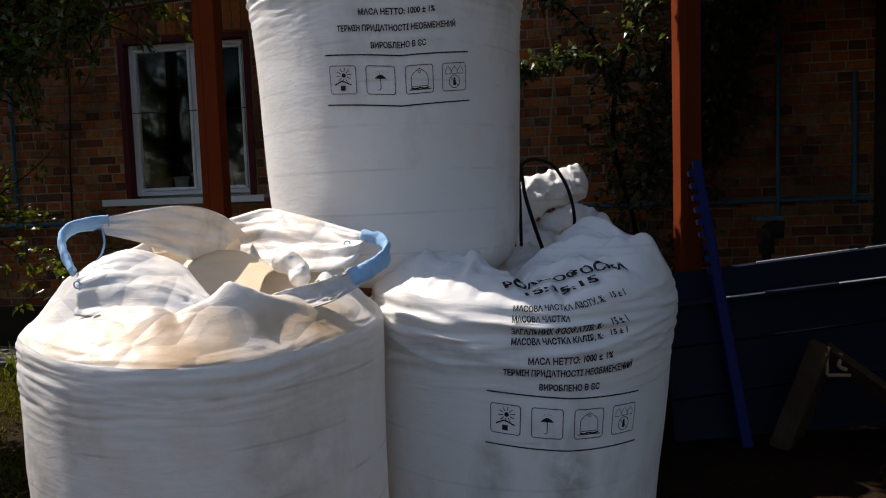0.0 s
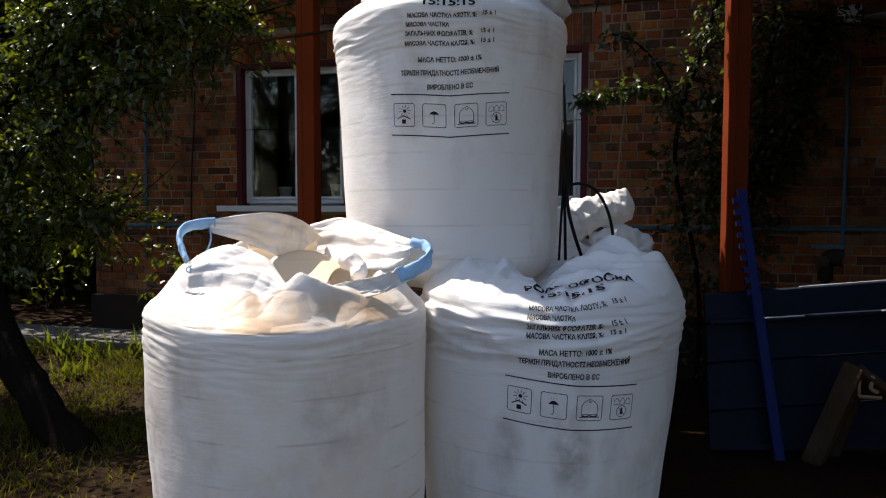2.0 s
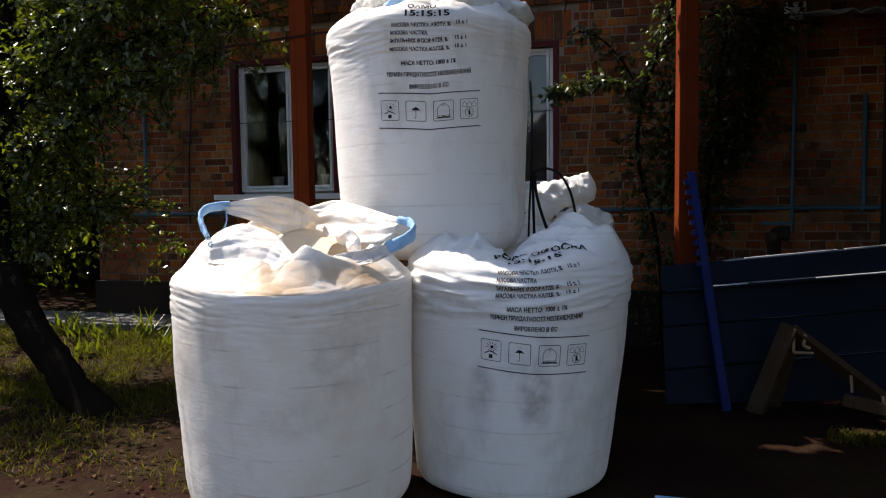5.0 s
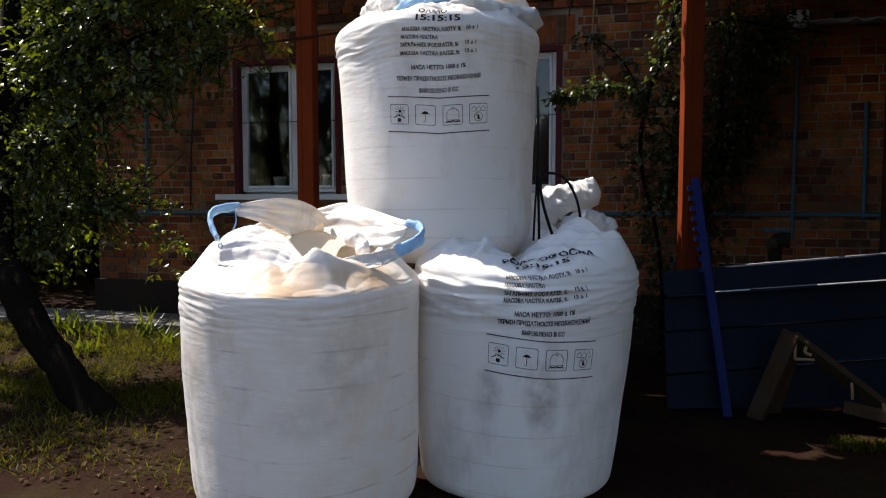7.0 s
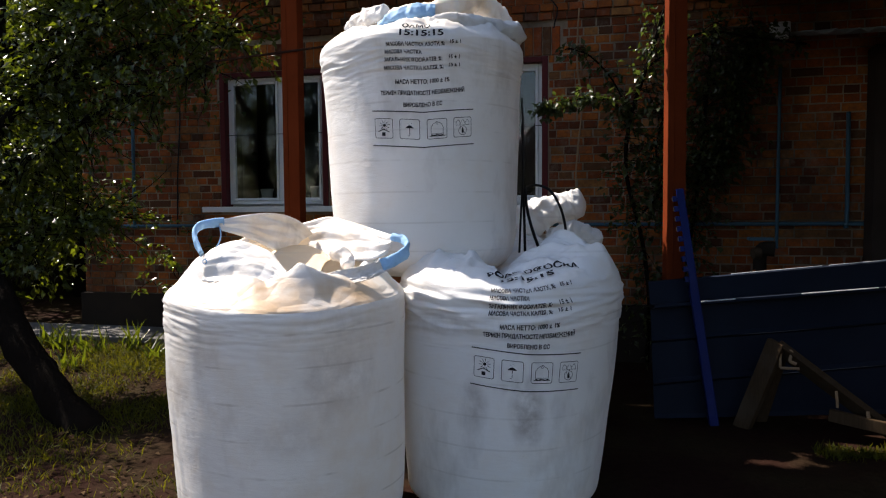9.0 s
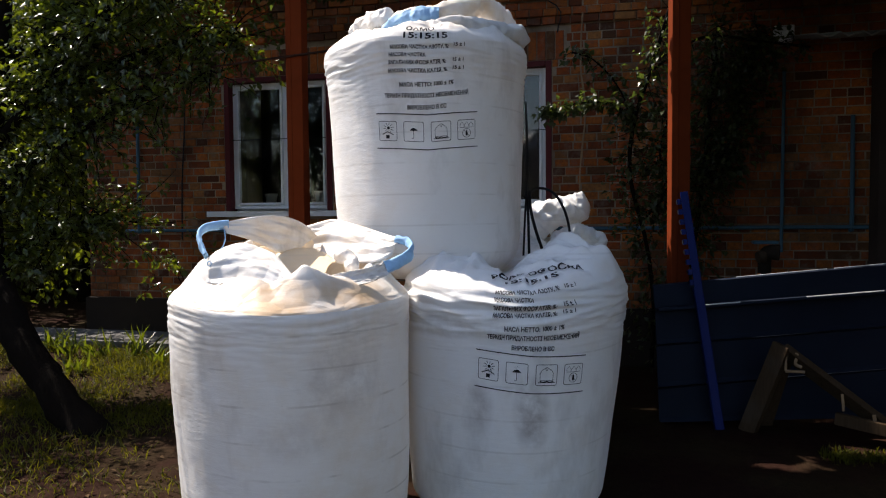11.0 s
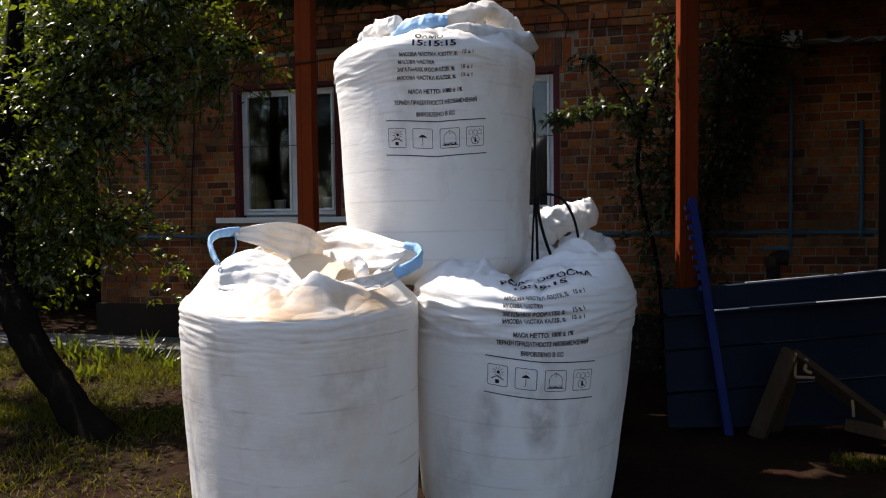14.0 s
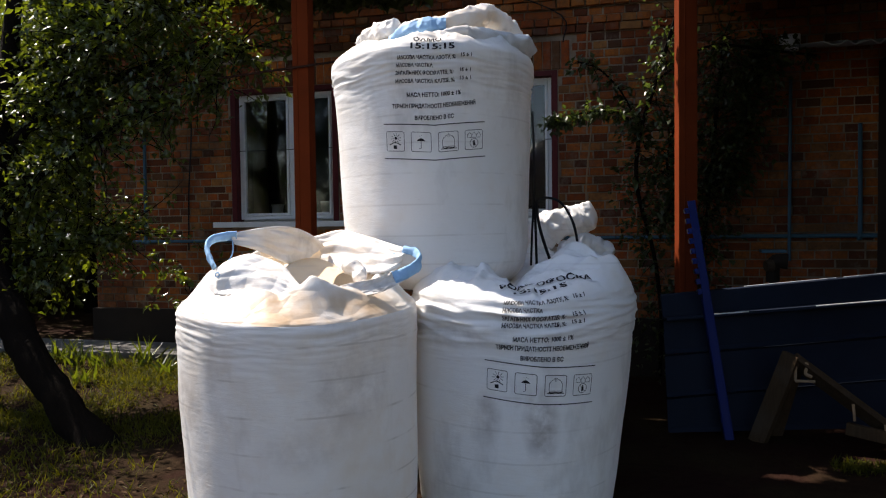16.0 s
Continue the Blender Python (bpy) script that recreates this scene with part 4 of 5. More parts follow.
# ---------------------------------------------------------------- ground and house
def ground_height(x, y):
    z = 0.10 * smooth01(4.6, 6.3, y) * smooth01(1.5, -0.5, x) if y < 40 else 0.10
    far = smooth01(0.0, 1.0, (abs(x) + abs(y)) / 30.0)
    near_bags = smooth01(0.9, 1.5, math.hypot(x - 1.2, (y - 4.0) * 0.8))
    return z * near_bags + (1 - far) * near_bags * 0.03 * noise.noise(Vector((x * 0.9, y * 0.9, 3.0))) + near_bags * 0.012 * noise.noise(Vector((x * 5, y * 5, 1.0)))


def make_ground_sheet():
    def axis(lo, hi, fine_lo, fine_hi, step):
        vals = [fine_lo + step * i for i in range(int((fine_hi - fine_lo) / step) + 1)]
        g = step
        while vals[-1] < hi:
            g *= 1.5
            vals.append(vals[-1] + g)
        g = step
        while vals[0] > lo:
            g *= 1.5
            vals.insert(0, vals[0] - g)
        return vals
    xs, ys = axis(-600, 600, -5, 6, 0.06), axis(-600, 600, 2.4, 7.4, 0.06)
    verts = [(x, y, ground_height(x, y)) for y in ys for x in xs]
    n = len(xs)
    faces = [(j * n + i, j * n + i + 1, (j + 1) * n + i + 1, (j + 1) * n + i) for j in range(len(ys) - 1) for i in range(n - 1)]
    me = bpy.data.meshes.new("ground")
    me.from_pydata(verts, [], faces)
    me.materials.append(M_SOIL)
    for p in me.polygons:
        p.use_smooth = True
    return tagged(new("ground", me), "bare reddish-brown soil with patchy grass", "ground", kind="structure")


make_ground_sheet()

WALL_Y = 7.075                    # face of the mortar; bricks stand 6 mm proud of it
X0, X1 = -3.42, 7.0
WIN = ((-1.755, -0.736), (0.33, 1.348))
WZ0, WZ1 = 1.40, 2.63
REVEAL = 0.055

bm = bmesh.new()
xs = [X0, WIN[0][0] - REVEAL, WIN[0][1] + REVEAL, WIN[1][0] - REVEAL, WIN[1][1] + REVEAL, X1]
for a, b in ((xs[0], xs[1]), (xs[2], xs[3]), (xs[4], xs[5])):
    box(bm, a, b, WALL_Y, WALL_Y + 0.42, 0.0, 3.5)
for a, b in ((xs[1], xs[2]), (xs[3], xs[4])):
    box(bm, a, b, WALL_Y, WALL_Y + 0.42, 0.0, WZ0 - 0.06)
    box(bm, a, b, WALL_Y, WALL_Y + 0.42, WZ1 + 0.05, 3.5)
box(bm, X0, X0 + 0.42, WALL_Y + 0.42, 14.0, 0.0, 3.5)
box(bm, X1 - 0.42, X1, WALL_Y + 0.42, 14.0, 0.0, 3.5)
box(bm, X0, X1, 13.9, 14.3, 0.0, 3.5)
wall = tagged(part("wall_north", bm, M_MORTAR), "old red-brown brick house wall with pale joints", "wall", kind="structure")

roof = tagged(part("roof", block(X0 - 0.35, X1 + 0.3, WALL_Y - 0.44, 14.6, 3.5, 3.56), M_DARKWALL), "house eaves above the brick wall", "roof", kind="structure")
# the shadow at the wall's foot is put into the plinth's colour
tagged(part("plinth", block(X0 - 0.03, X1, WALL_Y - 0.05, WALL_Y - 0.001, 0.0, 0.50, 0.008), M_PLINTH), "rendered plinth at the foot of the wall, coloured as if shadowed", "plinth", kind="structure")
tagged(part("pavement", block(-9.0, -0.3, 6.40, WALL_Y - 0.052, 0.0, 0.165, 0.012), M_CONC), "grey concrete path along the house wall", "pavement", kind="structure")



# windows
def window(k, x0, x1, mid):
    top = tagged(new("window_%d" % k), "white plastic casement window with dark glass", "window", kind="structure")
    y0 = WALL_Y + 0.06
    fr = 0.036
    def bar(a, b, c, d, dy=0.0, deep=0.07):
        return block(a, b, y0 + dy, y0 + dy + deep, c, d, 0.006)
    for a, b, c, d in ((x0, x0 + fr, WZ0, WZ1), (x1 - fr, x1, WZ0, WZ1), (x0 + fr + 0.001, x1 - fr - 0.001, WZ0, WZ0 + fr), (x0 + fr + 0.001, x1 - fr - 0.001, WZ1 - fr, WZ1), (mid - 0.022, mid + 0.022, WZ0 + fr + 0.001, WZ1 - fr - 0.001)):
        part("window_frame", bar(a, b, c, d), M_PVC, top)
    for a, b in ((x0 + fr, mid - 0.022), (mid + 0.022, x1 - fr)):
        sash = part("sash", bar(a + 0.002, a + 0.026, WZ0 + fr + 0.002, WZ1 - fr - 0.002, -0.012, 0.05), M_PVC, top)
        part("sash_rail", bar(b - 0.026, b - 0.002, WZ0 + fr + 0.002, WZ1 - fr - 0.002, -0.012, 0.05), M_PVC, sash)
        part("sash_rail", bar(a + 0.027, b - 0.027, WZ0 + fr + 0.002, WZ0 + fr + 0.026, -0.012, 0.05), M_PVC, sash)
        part("sash_rail", bar(a + 0.027, b - 0.027, WZ1 - fr - 0.026, WZ1 - fr - 0.002, -0.012, 0.05), M_PVC, sash)
        pane = part("pane", block(a + 0.027, b - 0.027, y0 + 0.010, y0 + 0.016, WZ0 + fr + 0.027, WZ1 - fr - 0.027), M_GLASS, top)
    bm = bmesh.new()
    for a, b, c, d in ((x0 - REVEAL, x0 - 0.002, WZ0 - 0.02, WZ1 + 0.048), (x1 + 0.002, x1 + REVEAL, WZ0 - 0.02, WZ1 + 0.048), (x0 - 0.001, x1 + 0.001, WZ1 + 0.002, WZ1 + 0.048)):
        box(bm, a, b, WALL_Y - 0.014, y0 + 0.06, c, d, 0.004)
    part("reveal_board", bm, M_BURG, top, "burgundy painted surround")
    bm = bmesh.new()
    box(bm, x0 - 0.20, x1 + 0.16, WALL_Y - 0.13, y0 - 0.001, WZ0 - 0.045, WZ0 - 0.022, 0.004)
    box(bm, x0 - 0.20, x1 + 0.16, WALL_Y - 0.132, WALL_Y - 0.122, WZ0 - 0.075, WZ0 - 0.0225, 0.002)
    part("window_sill", bm, M_PVC, top, "white sheet-metal sill")
    # thin wire in front of the glass
    for z in (2.08,):
        part("grille_rod", rod([(x0 - 0.01, y0 - 0.03, z), (x1 + 0.01, y0 - 0.03, z)], 0.0035, 6, 2), M_ROPE, top)
    # near-black sheet behind the glass; its colour stands for the unlit room
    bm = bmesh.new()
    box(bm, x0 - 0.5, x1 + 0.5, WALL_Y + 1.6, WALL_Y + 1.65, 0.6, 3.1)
    part("room_wall", bm, M_ROOM_GLOOM, top)
    return top


window(1, *WIN[0], -1.195)
window(2, *WIN[1], 0.86)


def flower_pot(x, z, h):
    bm = bmesh.new()
    prof = [(0.0, 0.0), (0.042, 0.0), (0.048, 0.01), (0.060, h - 0.02), (0.066, h - 0.018), (0.066, h), (0.058, h), (0.055, h - 0.02), (0.0, h - 0.03)]
    rings = [[bm.verts.new((r * math.cos(math.tau * j / 24), r * math.sin(math.tau * j / 24), q)) for j in range(24)] for r, q in prof[1:-1]]
    for a, b in zip(rings, rings[1:]):
        for j in range(24):
            bm.faces.new((a[j], a[(j + 1) % 24], b[(j + 1) % 24], b[j]))
    bm.faces.new(list(reversed(rings[0])))
    bm.faces.new(rings[-1])
    ob = part("flower_pot", bm, M_POT, None, "", True)
    ob.location = (x, WALL_Y + 0.27, z)
    return tagged(ob, "white plastic flower pot on the inner sill", "flower pot", "pots on the sill")


for a, b in WIN:
    tagged(part("inner_sill", block(a - 0.05, b + 0.05, WALL_Y + 0.14, WALL_Y + 0.42, WZ0 - 0.02, WZ0 + 0.015, 0.004), M_PVC), "white inner window board", "window board", kind="structure")
flower_pot(-1.46, WZ0 + 0.015, 0.14)
flower_pot(-0.92, WZ0 + 0.015, 0.16)


# posts, rail and pipes
def post(x, y, w, d, h, turn=0.0):
    ob = thing("steel_post", "square steel post in red-brown oxide paint", "post", (x, y, 0), "posts of the canopy")
    part("shaft", block(0, w, 0, d, -0.02, h, 0.006), M_RUST, ob)
    ob.rotation_euler = (0, 0, turn)
    part("weld_seam", rod([(w * 0.32, -0.002, 0.0), (w * 0.32, -0.002, h * 0.5), (w * 0.32, -0.002, h)], 0.004, 6, 6), M_RUST, ob)
    return ob


post(-0.187, 5.098, 0.118, 0.10, 3.55)
post(2.338, 5.42, 0.118, 0.11, 3.55, radians(12))
rail = tagged(part("canopy_rail", rod([(-2.6, 5.12, 2.30), (-1.177, 5.11, 2.352), (-0.28, 5.085, 2.402), (0.9, 5.08, 2.48)], 0.008, 8), M_WIRE), "thin rusty rod tied across the post", "rod")


def pipe(points, r, label):
    return tagged(part("wall_pipe", rod(points, r, 10), M_PIPE, None, "", True), label, "pipe", "pipes on the wall")


PY = WALL_Y - 0.035
pipe([(-2.78, PY, 2.62), (-2.78, PY, 2.3), (-2.79, PY, 1.25), (-2.79, PY, 1.205), (-2.75, PY, 1.188), (-2.5, PY, 1.19), (3.7, PY, 1.205), (3.79, PY, 1.205), (3.81, PY, 1.24), (3.805, PY, 2.1)], 0.017, "blue-grey painted gas pipe on the brick wall")
pipe([(3.285, PY - 0.01, 1.0), (3.285, PY - 0.01, 1.21), (3.29, PY - 0.01, 2.48)], 0.014, "blue-grey painted upright pipe on the brick wall")
tagged(part("cable", rod([(-2.245, WALL_Y - 0.02, 2.55), (-2.25, WALL_Y - 0.022, 2.2), (-2.29, WALL_Y - 0.02, 1.7), (-2.305, WALL_Y - 0.022, 1.1)], 0.007, 6), M_ROPE), "black cable down the brick wall", "cable")
tagged(part("overhead_wire", rod([(0.9, 6.98, 3.4), (1.45, 6.99, 3.13), (1.46, 7.0, 2.9)], 0.006, 6), M_ROPE), "thin black wire along the brick wall", "wire")

jb = thing("junction_box", "white plastic junction box on the brick wall", "junction box", (3.279, WALL_Y - 0.02, 2.77))
part("box_body", block(-0.075, 0.075, -0.075, 0.0, -0.065, 0.065, 0.008), M_PVC, jb)
part("box_lid", block(-0.068, 0.068, -0.083, -0.0755, -0.058, 0.058, 0.003), M_PVC, jb)

# pump-like pipe fitting behind the sheet-metal panel
ft = thing("pipe_fitting", "dirty grey cast pipe elbow with flange", "pipe fitting", (3.06, 6.60, 0.0))
part("stand", rod([(0.03, 0, 0.0), (0.03, 0, 0.5), (0.03, 0, 0.88)], 0.03, 12), M_PLINTH, ft)
part("elbow", rod([(0.03, 0.0, 0.86), (0.03, 0.0, 0.96), (0.05, -0.02, 1.02), (0.13, -0.04, 1.02)], [0.05, 0.05, 0.055, 0.06], 16), M_PLINTH, ft)
part("flange", rod([(0.02, -0.035, 0.99), (-0.03, -0.05, 0.985)], [0.05, 0.042], 18, 4), M_WOOD, ft)
part("cap", block(-0.06, 0.12, -0.06, 0.06, 1.085, 1.11, 0.006), M_PIPE, ft)


# ribbed sheet-steel panel, lying on edge and leaning back
def steel_panel():
    o = thing("ribbed_sheet", "dark blue-grey ribbed sheet-steel panel leaning on edge", "metal sheet", (2.265, 5.22, 0.0))
    ang = math.atan2(0.285, 0.958)
    o.rotation_euler = (0, 0, ang)
    L = 3.2
    def lean(t, z):
        return 0.12 * z / 0.84 if z else 0.0
    strips = [(0.02, 0.235, 0.0), (0.235, 0.50, 0.012), (0.50, 0.715, 0.024)]
    rise = 0.064
    for z0, z1, dy in strips:
        bm = bmesh.new()
        n = 24
        rows = []
        for i in range(n + 1):
            x = L * i / n
            w = 0.006 * noise.noise(Vector((x * 1.7, z0 * 7, 2.0)))
            dz = rise * x
            prof = [(z0 + 0.004, -0.012), (z0 + 0.03, 0.0), (z1 - 0.014, 0.0), (z1 - 0.002, -0.014), (z1 - 0.002, 0.004), (z0 + 0.004, 0.006)]
            rows.append([bm.verts.new((x, lean(x, z) + d - dy * 0.3 + w, z + dz * (1.0 if z > 0.05 else 0.0))) for z, d in prof])
        for a, b in zip(rows, rows[1:]):
            for j in range(6):
                bm.faces.new((a[j], b[j], b[(j + 1) % 6], a[(j + 1) % 6]))
        bm.faces.new(rows[0])
        bm.faces.new(list(reversed(rows[-1])))
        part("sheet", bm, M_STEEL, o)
    bm = bmesh.new()
    rows = []
    for i in range(25):
        x = L * i / 24
        w = 0.006 * noise.noise(Vector((x * 1.7, 3.0, 2.0)))
        dz = rise * x
        prof = [(0.716, -0.075), (0.722, -0.078), (0.735, -0.072), (0.735, 0.0), (0.865, 0.035), (0.872, 0.06), (0.866, 0.06), (0.716, 0.012)]
        rows.append([bm.verts.new((x, lean(x, 0.72) + d + w, z + dz * (1.0 if z < 0.8 else 1.2))) for z, d in prof])
    for a, b in zip(rows, rows[1:]):
        for j in range(8):
            bm.faces.new((a[j], b[j], b[(j + 1) % 8], a[(j + 1) % 8]))
    bm.faces.new(rows[0])
    bm.faces.new(list(reversed(rows[-1])))
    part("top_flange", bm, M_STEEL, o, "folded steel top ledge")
    # thin pale rods draw the sun glints on ledge and top edge
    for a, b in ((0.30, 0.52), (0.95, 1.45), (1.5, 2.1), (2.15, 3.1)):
        part("worn_edge", rod([(a, lean(a, 0.72) - 0.072, 0.735 + rise * a), (b, lean(b, 0.72) - 0.072, 0.735 + rise * b)], 0.005, 6, 2), M_LEDGE, o, "pale rod standing in for the sun glint on the edge")
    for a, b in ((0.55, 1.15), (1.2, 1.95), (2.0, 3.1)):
        part("worn_edge", rod([(a, lean(a, 0.72) + 0.056, 0.873 + rise * 1.2 * a), (b, lean(b, 0.72) + 0.056, 0.873 + rise * 1.2 * b)], 0.0035, 6, 2), M_LEDGE, o, "pale rod standing in for the sun glint on the edge")
    return o


steel_panel()


# blue slotted rack upright leaning on the panel
def rack_upright():
    foot, head = Vector((2.615, 5.20, 0.0)), Vector((2.40, 5.36, 1.465))
    o = thing("rack_upright", "blue enamelled slotted steel upright leaning on the panel", "rack upright", tuple(foot))
    z = (head - foot).normalized()
    x = Vector((1, 0.15, 0))
    x = (x - z * x.dot(z)).normalized()
    y = z.cross(x)
    m = Matrix((x, y, z)).transposed().to_4x4()
    L = (head - foot).length
    def put(name, bm, mat, label=""):
        bmesh.ops.transform(bm, matrix=m, verts=bm.verts)
        return part(name, bm, mat, o, label)
    put("web", block(-0.014, 0.028, -0.003, 0.003, 0.0, L, 0.0015), M_RACK)
    put("flange", block(0.0285, 0.034, -0.003, 0.045, 0.0, L, 0.0015), M_RACK)
    put("flange", block(-0.020, -0.0145, -0.003, 0.045, 0.0, 0.88, 0.0015), M_RACK)
    # slotted flange: a comb of tongues over the upper part
    for i in range(9):
        zz = 0.90 + i * 0.064
        put("tongue", block(-0.042, -0.0145, -0.002, 0.004, zz, zz + 0.034, 0.002), M_RACK)
        put("hook", block(-0.042, -0.035, -0.002, 0.030, zz + 0.006, zz + 0.030, 0.002), M_ROPE)
    return o


rack_upright()


# sawhorse of old planks
def plank(name, a, b, w, t, parent, label="", wide=None):
    """A worn plank from a to b, w wide and t thick."""
    a, b = Vector(a), Vector(b)
    z = (b - a).normalized()
    x = Vector(wide) if wide else Vector((0.96, 0.28, 0)) if abs(z.x) < 0.4 else Vector((0, 0, 1))
    x = (x - z * x.dot(z)).normalized()
    y = z.cross(x)
    bm = bmesh.new()
    box(bm, -w / 2, w / 2, -t / 2, t / 2, 0, (b - a).length, 0.006)
    bmesh.ops.transform(bm, matrix=Matrix.Translation(a) @ Matrix((x, y, z)).transposed().to_4x4(), verts=bm.verts)
    ob = part(name, bm, M_WOOD, None, label)
    return under(ob, parent)


saw = thing("sawhorse", "old wooden trestle of worn planks with an iron bracket", "sawhorse", (2.95, 5.3, 0.0))
plank("leg", (2.800, 5.34, -0.01), (2.985, 5.29, 0.545), 0.105, 0.045, saw, wide=(0.78, -0.62, 0))
plank("leg", (2.985, 5.31, 0.520), (3.60, 5.20, 0.045), 0.110, 0.040, saw, wide=(0.25, -0.75, 0.40))
plank("leg", (2.93, 5.52, -0.01), (3.03, 5.36, 0.50), 0.075, 0.045, saw)
plank("cross_rail", (3.26, 5.215, 0.14), (3.66, 5.02, 0.10), 0.07, 0.04, saw)
under(part("bracket", rod([(3.030, 5.262, 0.500), (3.062, 5.258, 0.492), (3.052, 5.258, 0.440), (3.086, 5.258, 0.420)], 0.010, 8), M_WOOD0, None, "bent iron bracket"), saw)
under(part("bracket_bar", rod([(3.000, 5.262, 0.392), (3.105, 5.262, 0.392)], 0.009, 8, 3), M_WOOD0), saw)
under(part("bracket_bar", rod([(3.000, 5.265, 0.395), (3.000, 5.265, 0.490)], 0.008, 8, 3), M_WOOD0), saw)
under(part("hook", rod([(3.29, 5.20, 0.285), (3.293, 5.19, 0.24), (3.296, 5.19, 0.19)], 0.008, 8), M_WOOD0, None, "iron hook"), saw)
under(part("hook", rod([(3.44, 5.14, 0.19), (3.443, 5.13, 0.15), (3.44, 5.13, 0.11)], 0.010, 8), M_WOOD0, None, "iron hook"), saw)

saw.location = (2.928, 5.18, 0.0)

# lean-to beside the wall
tagged(part("shed_wall", block(3.93, 7.4, 6.80, 7.02, 0.0, 2.58), M_DARKWALL), "dark board wall of a lean-to shed", "shed wall", kind="structure")
bm = bmesh.new()
rows = []
for i in range(90):
    x = 3.30 + 4.2 * i / 89
    w = 0.018 * math.sin(x * 48)
    rows.append([bm.verts.new((x, 5.95, 2.52 + w)), bm.verts.new((x, 7.05, 2.74 + w)), bm.verts.new((x, 7.05, 2.732 + w)), bm.verts.new((x, 5.95, 2.512 + w))])
for a, b in zip(rows, rows[1:]):
    for j in range(4):
        bm.faces.new((a[j], b[j], b[(j + 1) % 4], a[(j + 1) % 4]))
bm.faces.new(rows[0])
bm.faces.new(list(reversed(rows[-1])))
bmesh.ops.recalc_face_normals(bm, faces=bm.faces)
tagged(part("lean_to_roof", bm, M_SLATE), "grey corrugated slate lean-to roof", "roof", kind="structure")
bm = bmesh.new()
box(bm, -9.0, -3.5, 11.5, 11.6, 0.0, 3.6)
box(bm, -9.1, -9.0, -1.0, 11.6, 0.0, 3.6)
tagged(part("boundary_wall", bm, M_DARKWALL), "dark board fence that closes the garden", "fence", kind="structure")

# added wall out of view; it holds sky light off the right side
tagged(part("shed_side_wall", block(4.15, 4.30, 3.3, 6.79, 0.0, 3.0), M_DARKWALL), "unseen dark wall added to cut sky light from the right", "shed wall", kind="structure")

# plastic offcut on the soil in front of the bags
offcut = thing("plastic_strip", "flat blue plastic strip lying on the soil", "plastic strip", (2.36, 3.70, 0.02))
bm = bmesh.new()
box(bm, -0.185, 0.185, -0.016, 0.016, -0.012, 0.006, 0.004)
for v in bm.verts:
    v.co.z += 0.02 * v.co.x * v.co.x
part("strip_body", bm, M_BLUE, offcut)


# ---------------------------------------------------------------- plants
RNG = random.Random(11)


class Leaves:
    """Collects leaf blades for one mesh."""

    def __init__(self):
        self.v, self.f = [], []

    def leaf(self, p, d, n, length, width, bend=0.25):
        """A pointed, folded leaf at p along d with its face towards n."""
        d = d.normalized()
        s = d.cross(n)
        s = s.normalized() if s.length > 1e-4 else d.orthogonal().normalized()
        n = s.cross(d)
        k = len(self.v)
        dip = n * (length * bend)
        self.v += [p, p + d * length * 0.42 + s * width * 0.5 + n * width * 0.18, p + d * length * 0.5, p + d * length * 0.42 - s * width * 0.5 + n * width * 0.18, p + d * length - dip]
        self.f += [(k, k + 2, k + 1), (k, k + 3, k + 2), (k + 1, k + 2, k + 4), (k + 2, k + 3, k + 4)]

    def spray(self, line, count, length, width, spread=0.05):
        """Leaves along a twig."""
        n = len(line) - 1
        for _ in range(count):
            u = RNG.random() ** 0.8 * n
            k = min(int(u), n - 1)
            p = line[k].lerp(line[k + 1], u - k)
            t = (line[k + 1] - line[k]).normalized()
            d = t * 0.5 + Vector((RNG.gauss(0, 0.7), RNG.gauss(0, 0.7), RNG.gauss(-0.25, 0.6)))
            nrm = Vector((RNG.gauss(0, 0.6), RNG.gauss(0, 0.6), 1.0))
            s = RNG.uniform(0.6, 1.25)
            q = p + Vector((RNG.gauss(0, spread), RNG.gauss(0, spread), RNG.gauss(0, spread)))
            self.leaf(q, d, nrm, length * s, width * s, RNG.uniform(0.05, 0.35))

    def finish(self, name, material, parent=None, label=""):
        me = bpy.data.meshes.new(name)
        me.from_pydata(self.v, [], self.f)
        me.materials.append(material)
        ob = new(name, me)
        if parent is not None:
            under(ob, parent)
        if label:
            ob["label"] = label
        return ob


def twig(bm, a, d, length, r0, leaves=None, count=0, leaf=(0.06, 0.03), droop=0.3, spread=0.04):
    """A wandering twig from a along d, with leaves on it."""
    pts = [Vector(a)]
    d = Vector(d).normalized()
    for _ in range(4):
        d = (d + Vector((RNG.gauss(0, 0.22), RNG.gauss(0, 0.22), RNG.gauss(0, 0.18) - droop * 0.25))).normalized()
        pts.append(pts[-1] + d * length / 4)
    tube(bm, pts, [r0, r0 * 0.8, r0 * 0.6, r0 * 0.45, r0 * 0.25], 5, 8)
    if leaves:
        leaves.spray(pts, count, leaf[0], leaf[1], spread)
    return pts


# leaning fruit tree beside the path
tree = thing("fruit_tree", "leafy old fruit tree with dark leaning trunk", "tree", (-1.1, 4.3, 0.0))
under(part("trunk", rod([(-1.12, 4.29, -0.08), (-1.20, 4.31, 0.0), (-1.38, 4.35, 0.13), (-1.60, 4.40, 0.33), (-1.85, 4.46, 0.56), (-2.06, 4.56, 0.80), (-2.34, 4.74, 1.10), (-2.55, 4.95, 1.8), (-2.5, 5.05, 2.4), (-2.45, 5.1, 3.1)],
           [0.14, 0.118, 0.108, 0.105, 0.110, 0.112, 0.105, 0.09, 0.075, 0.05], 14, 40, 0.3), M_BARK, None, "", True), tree)
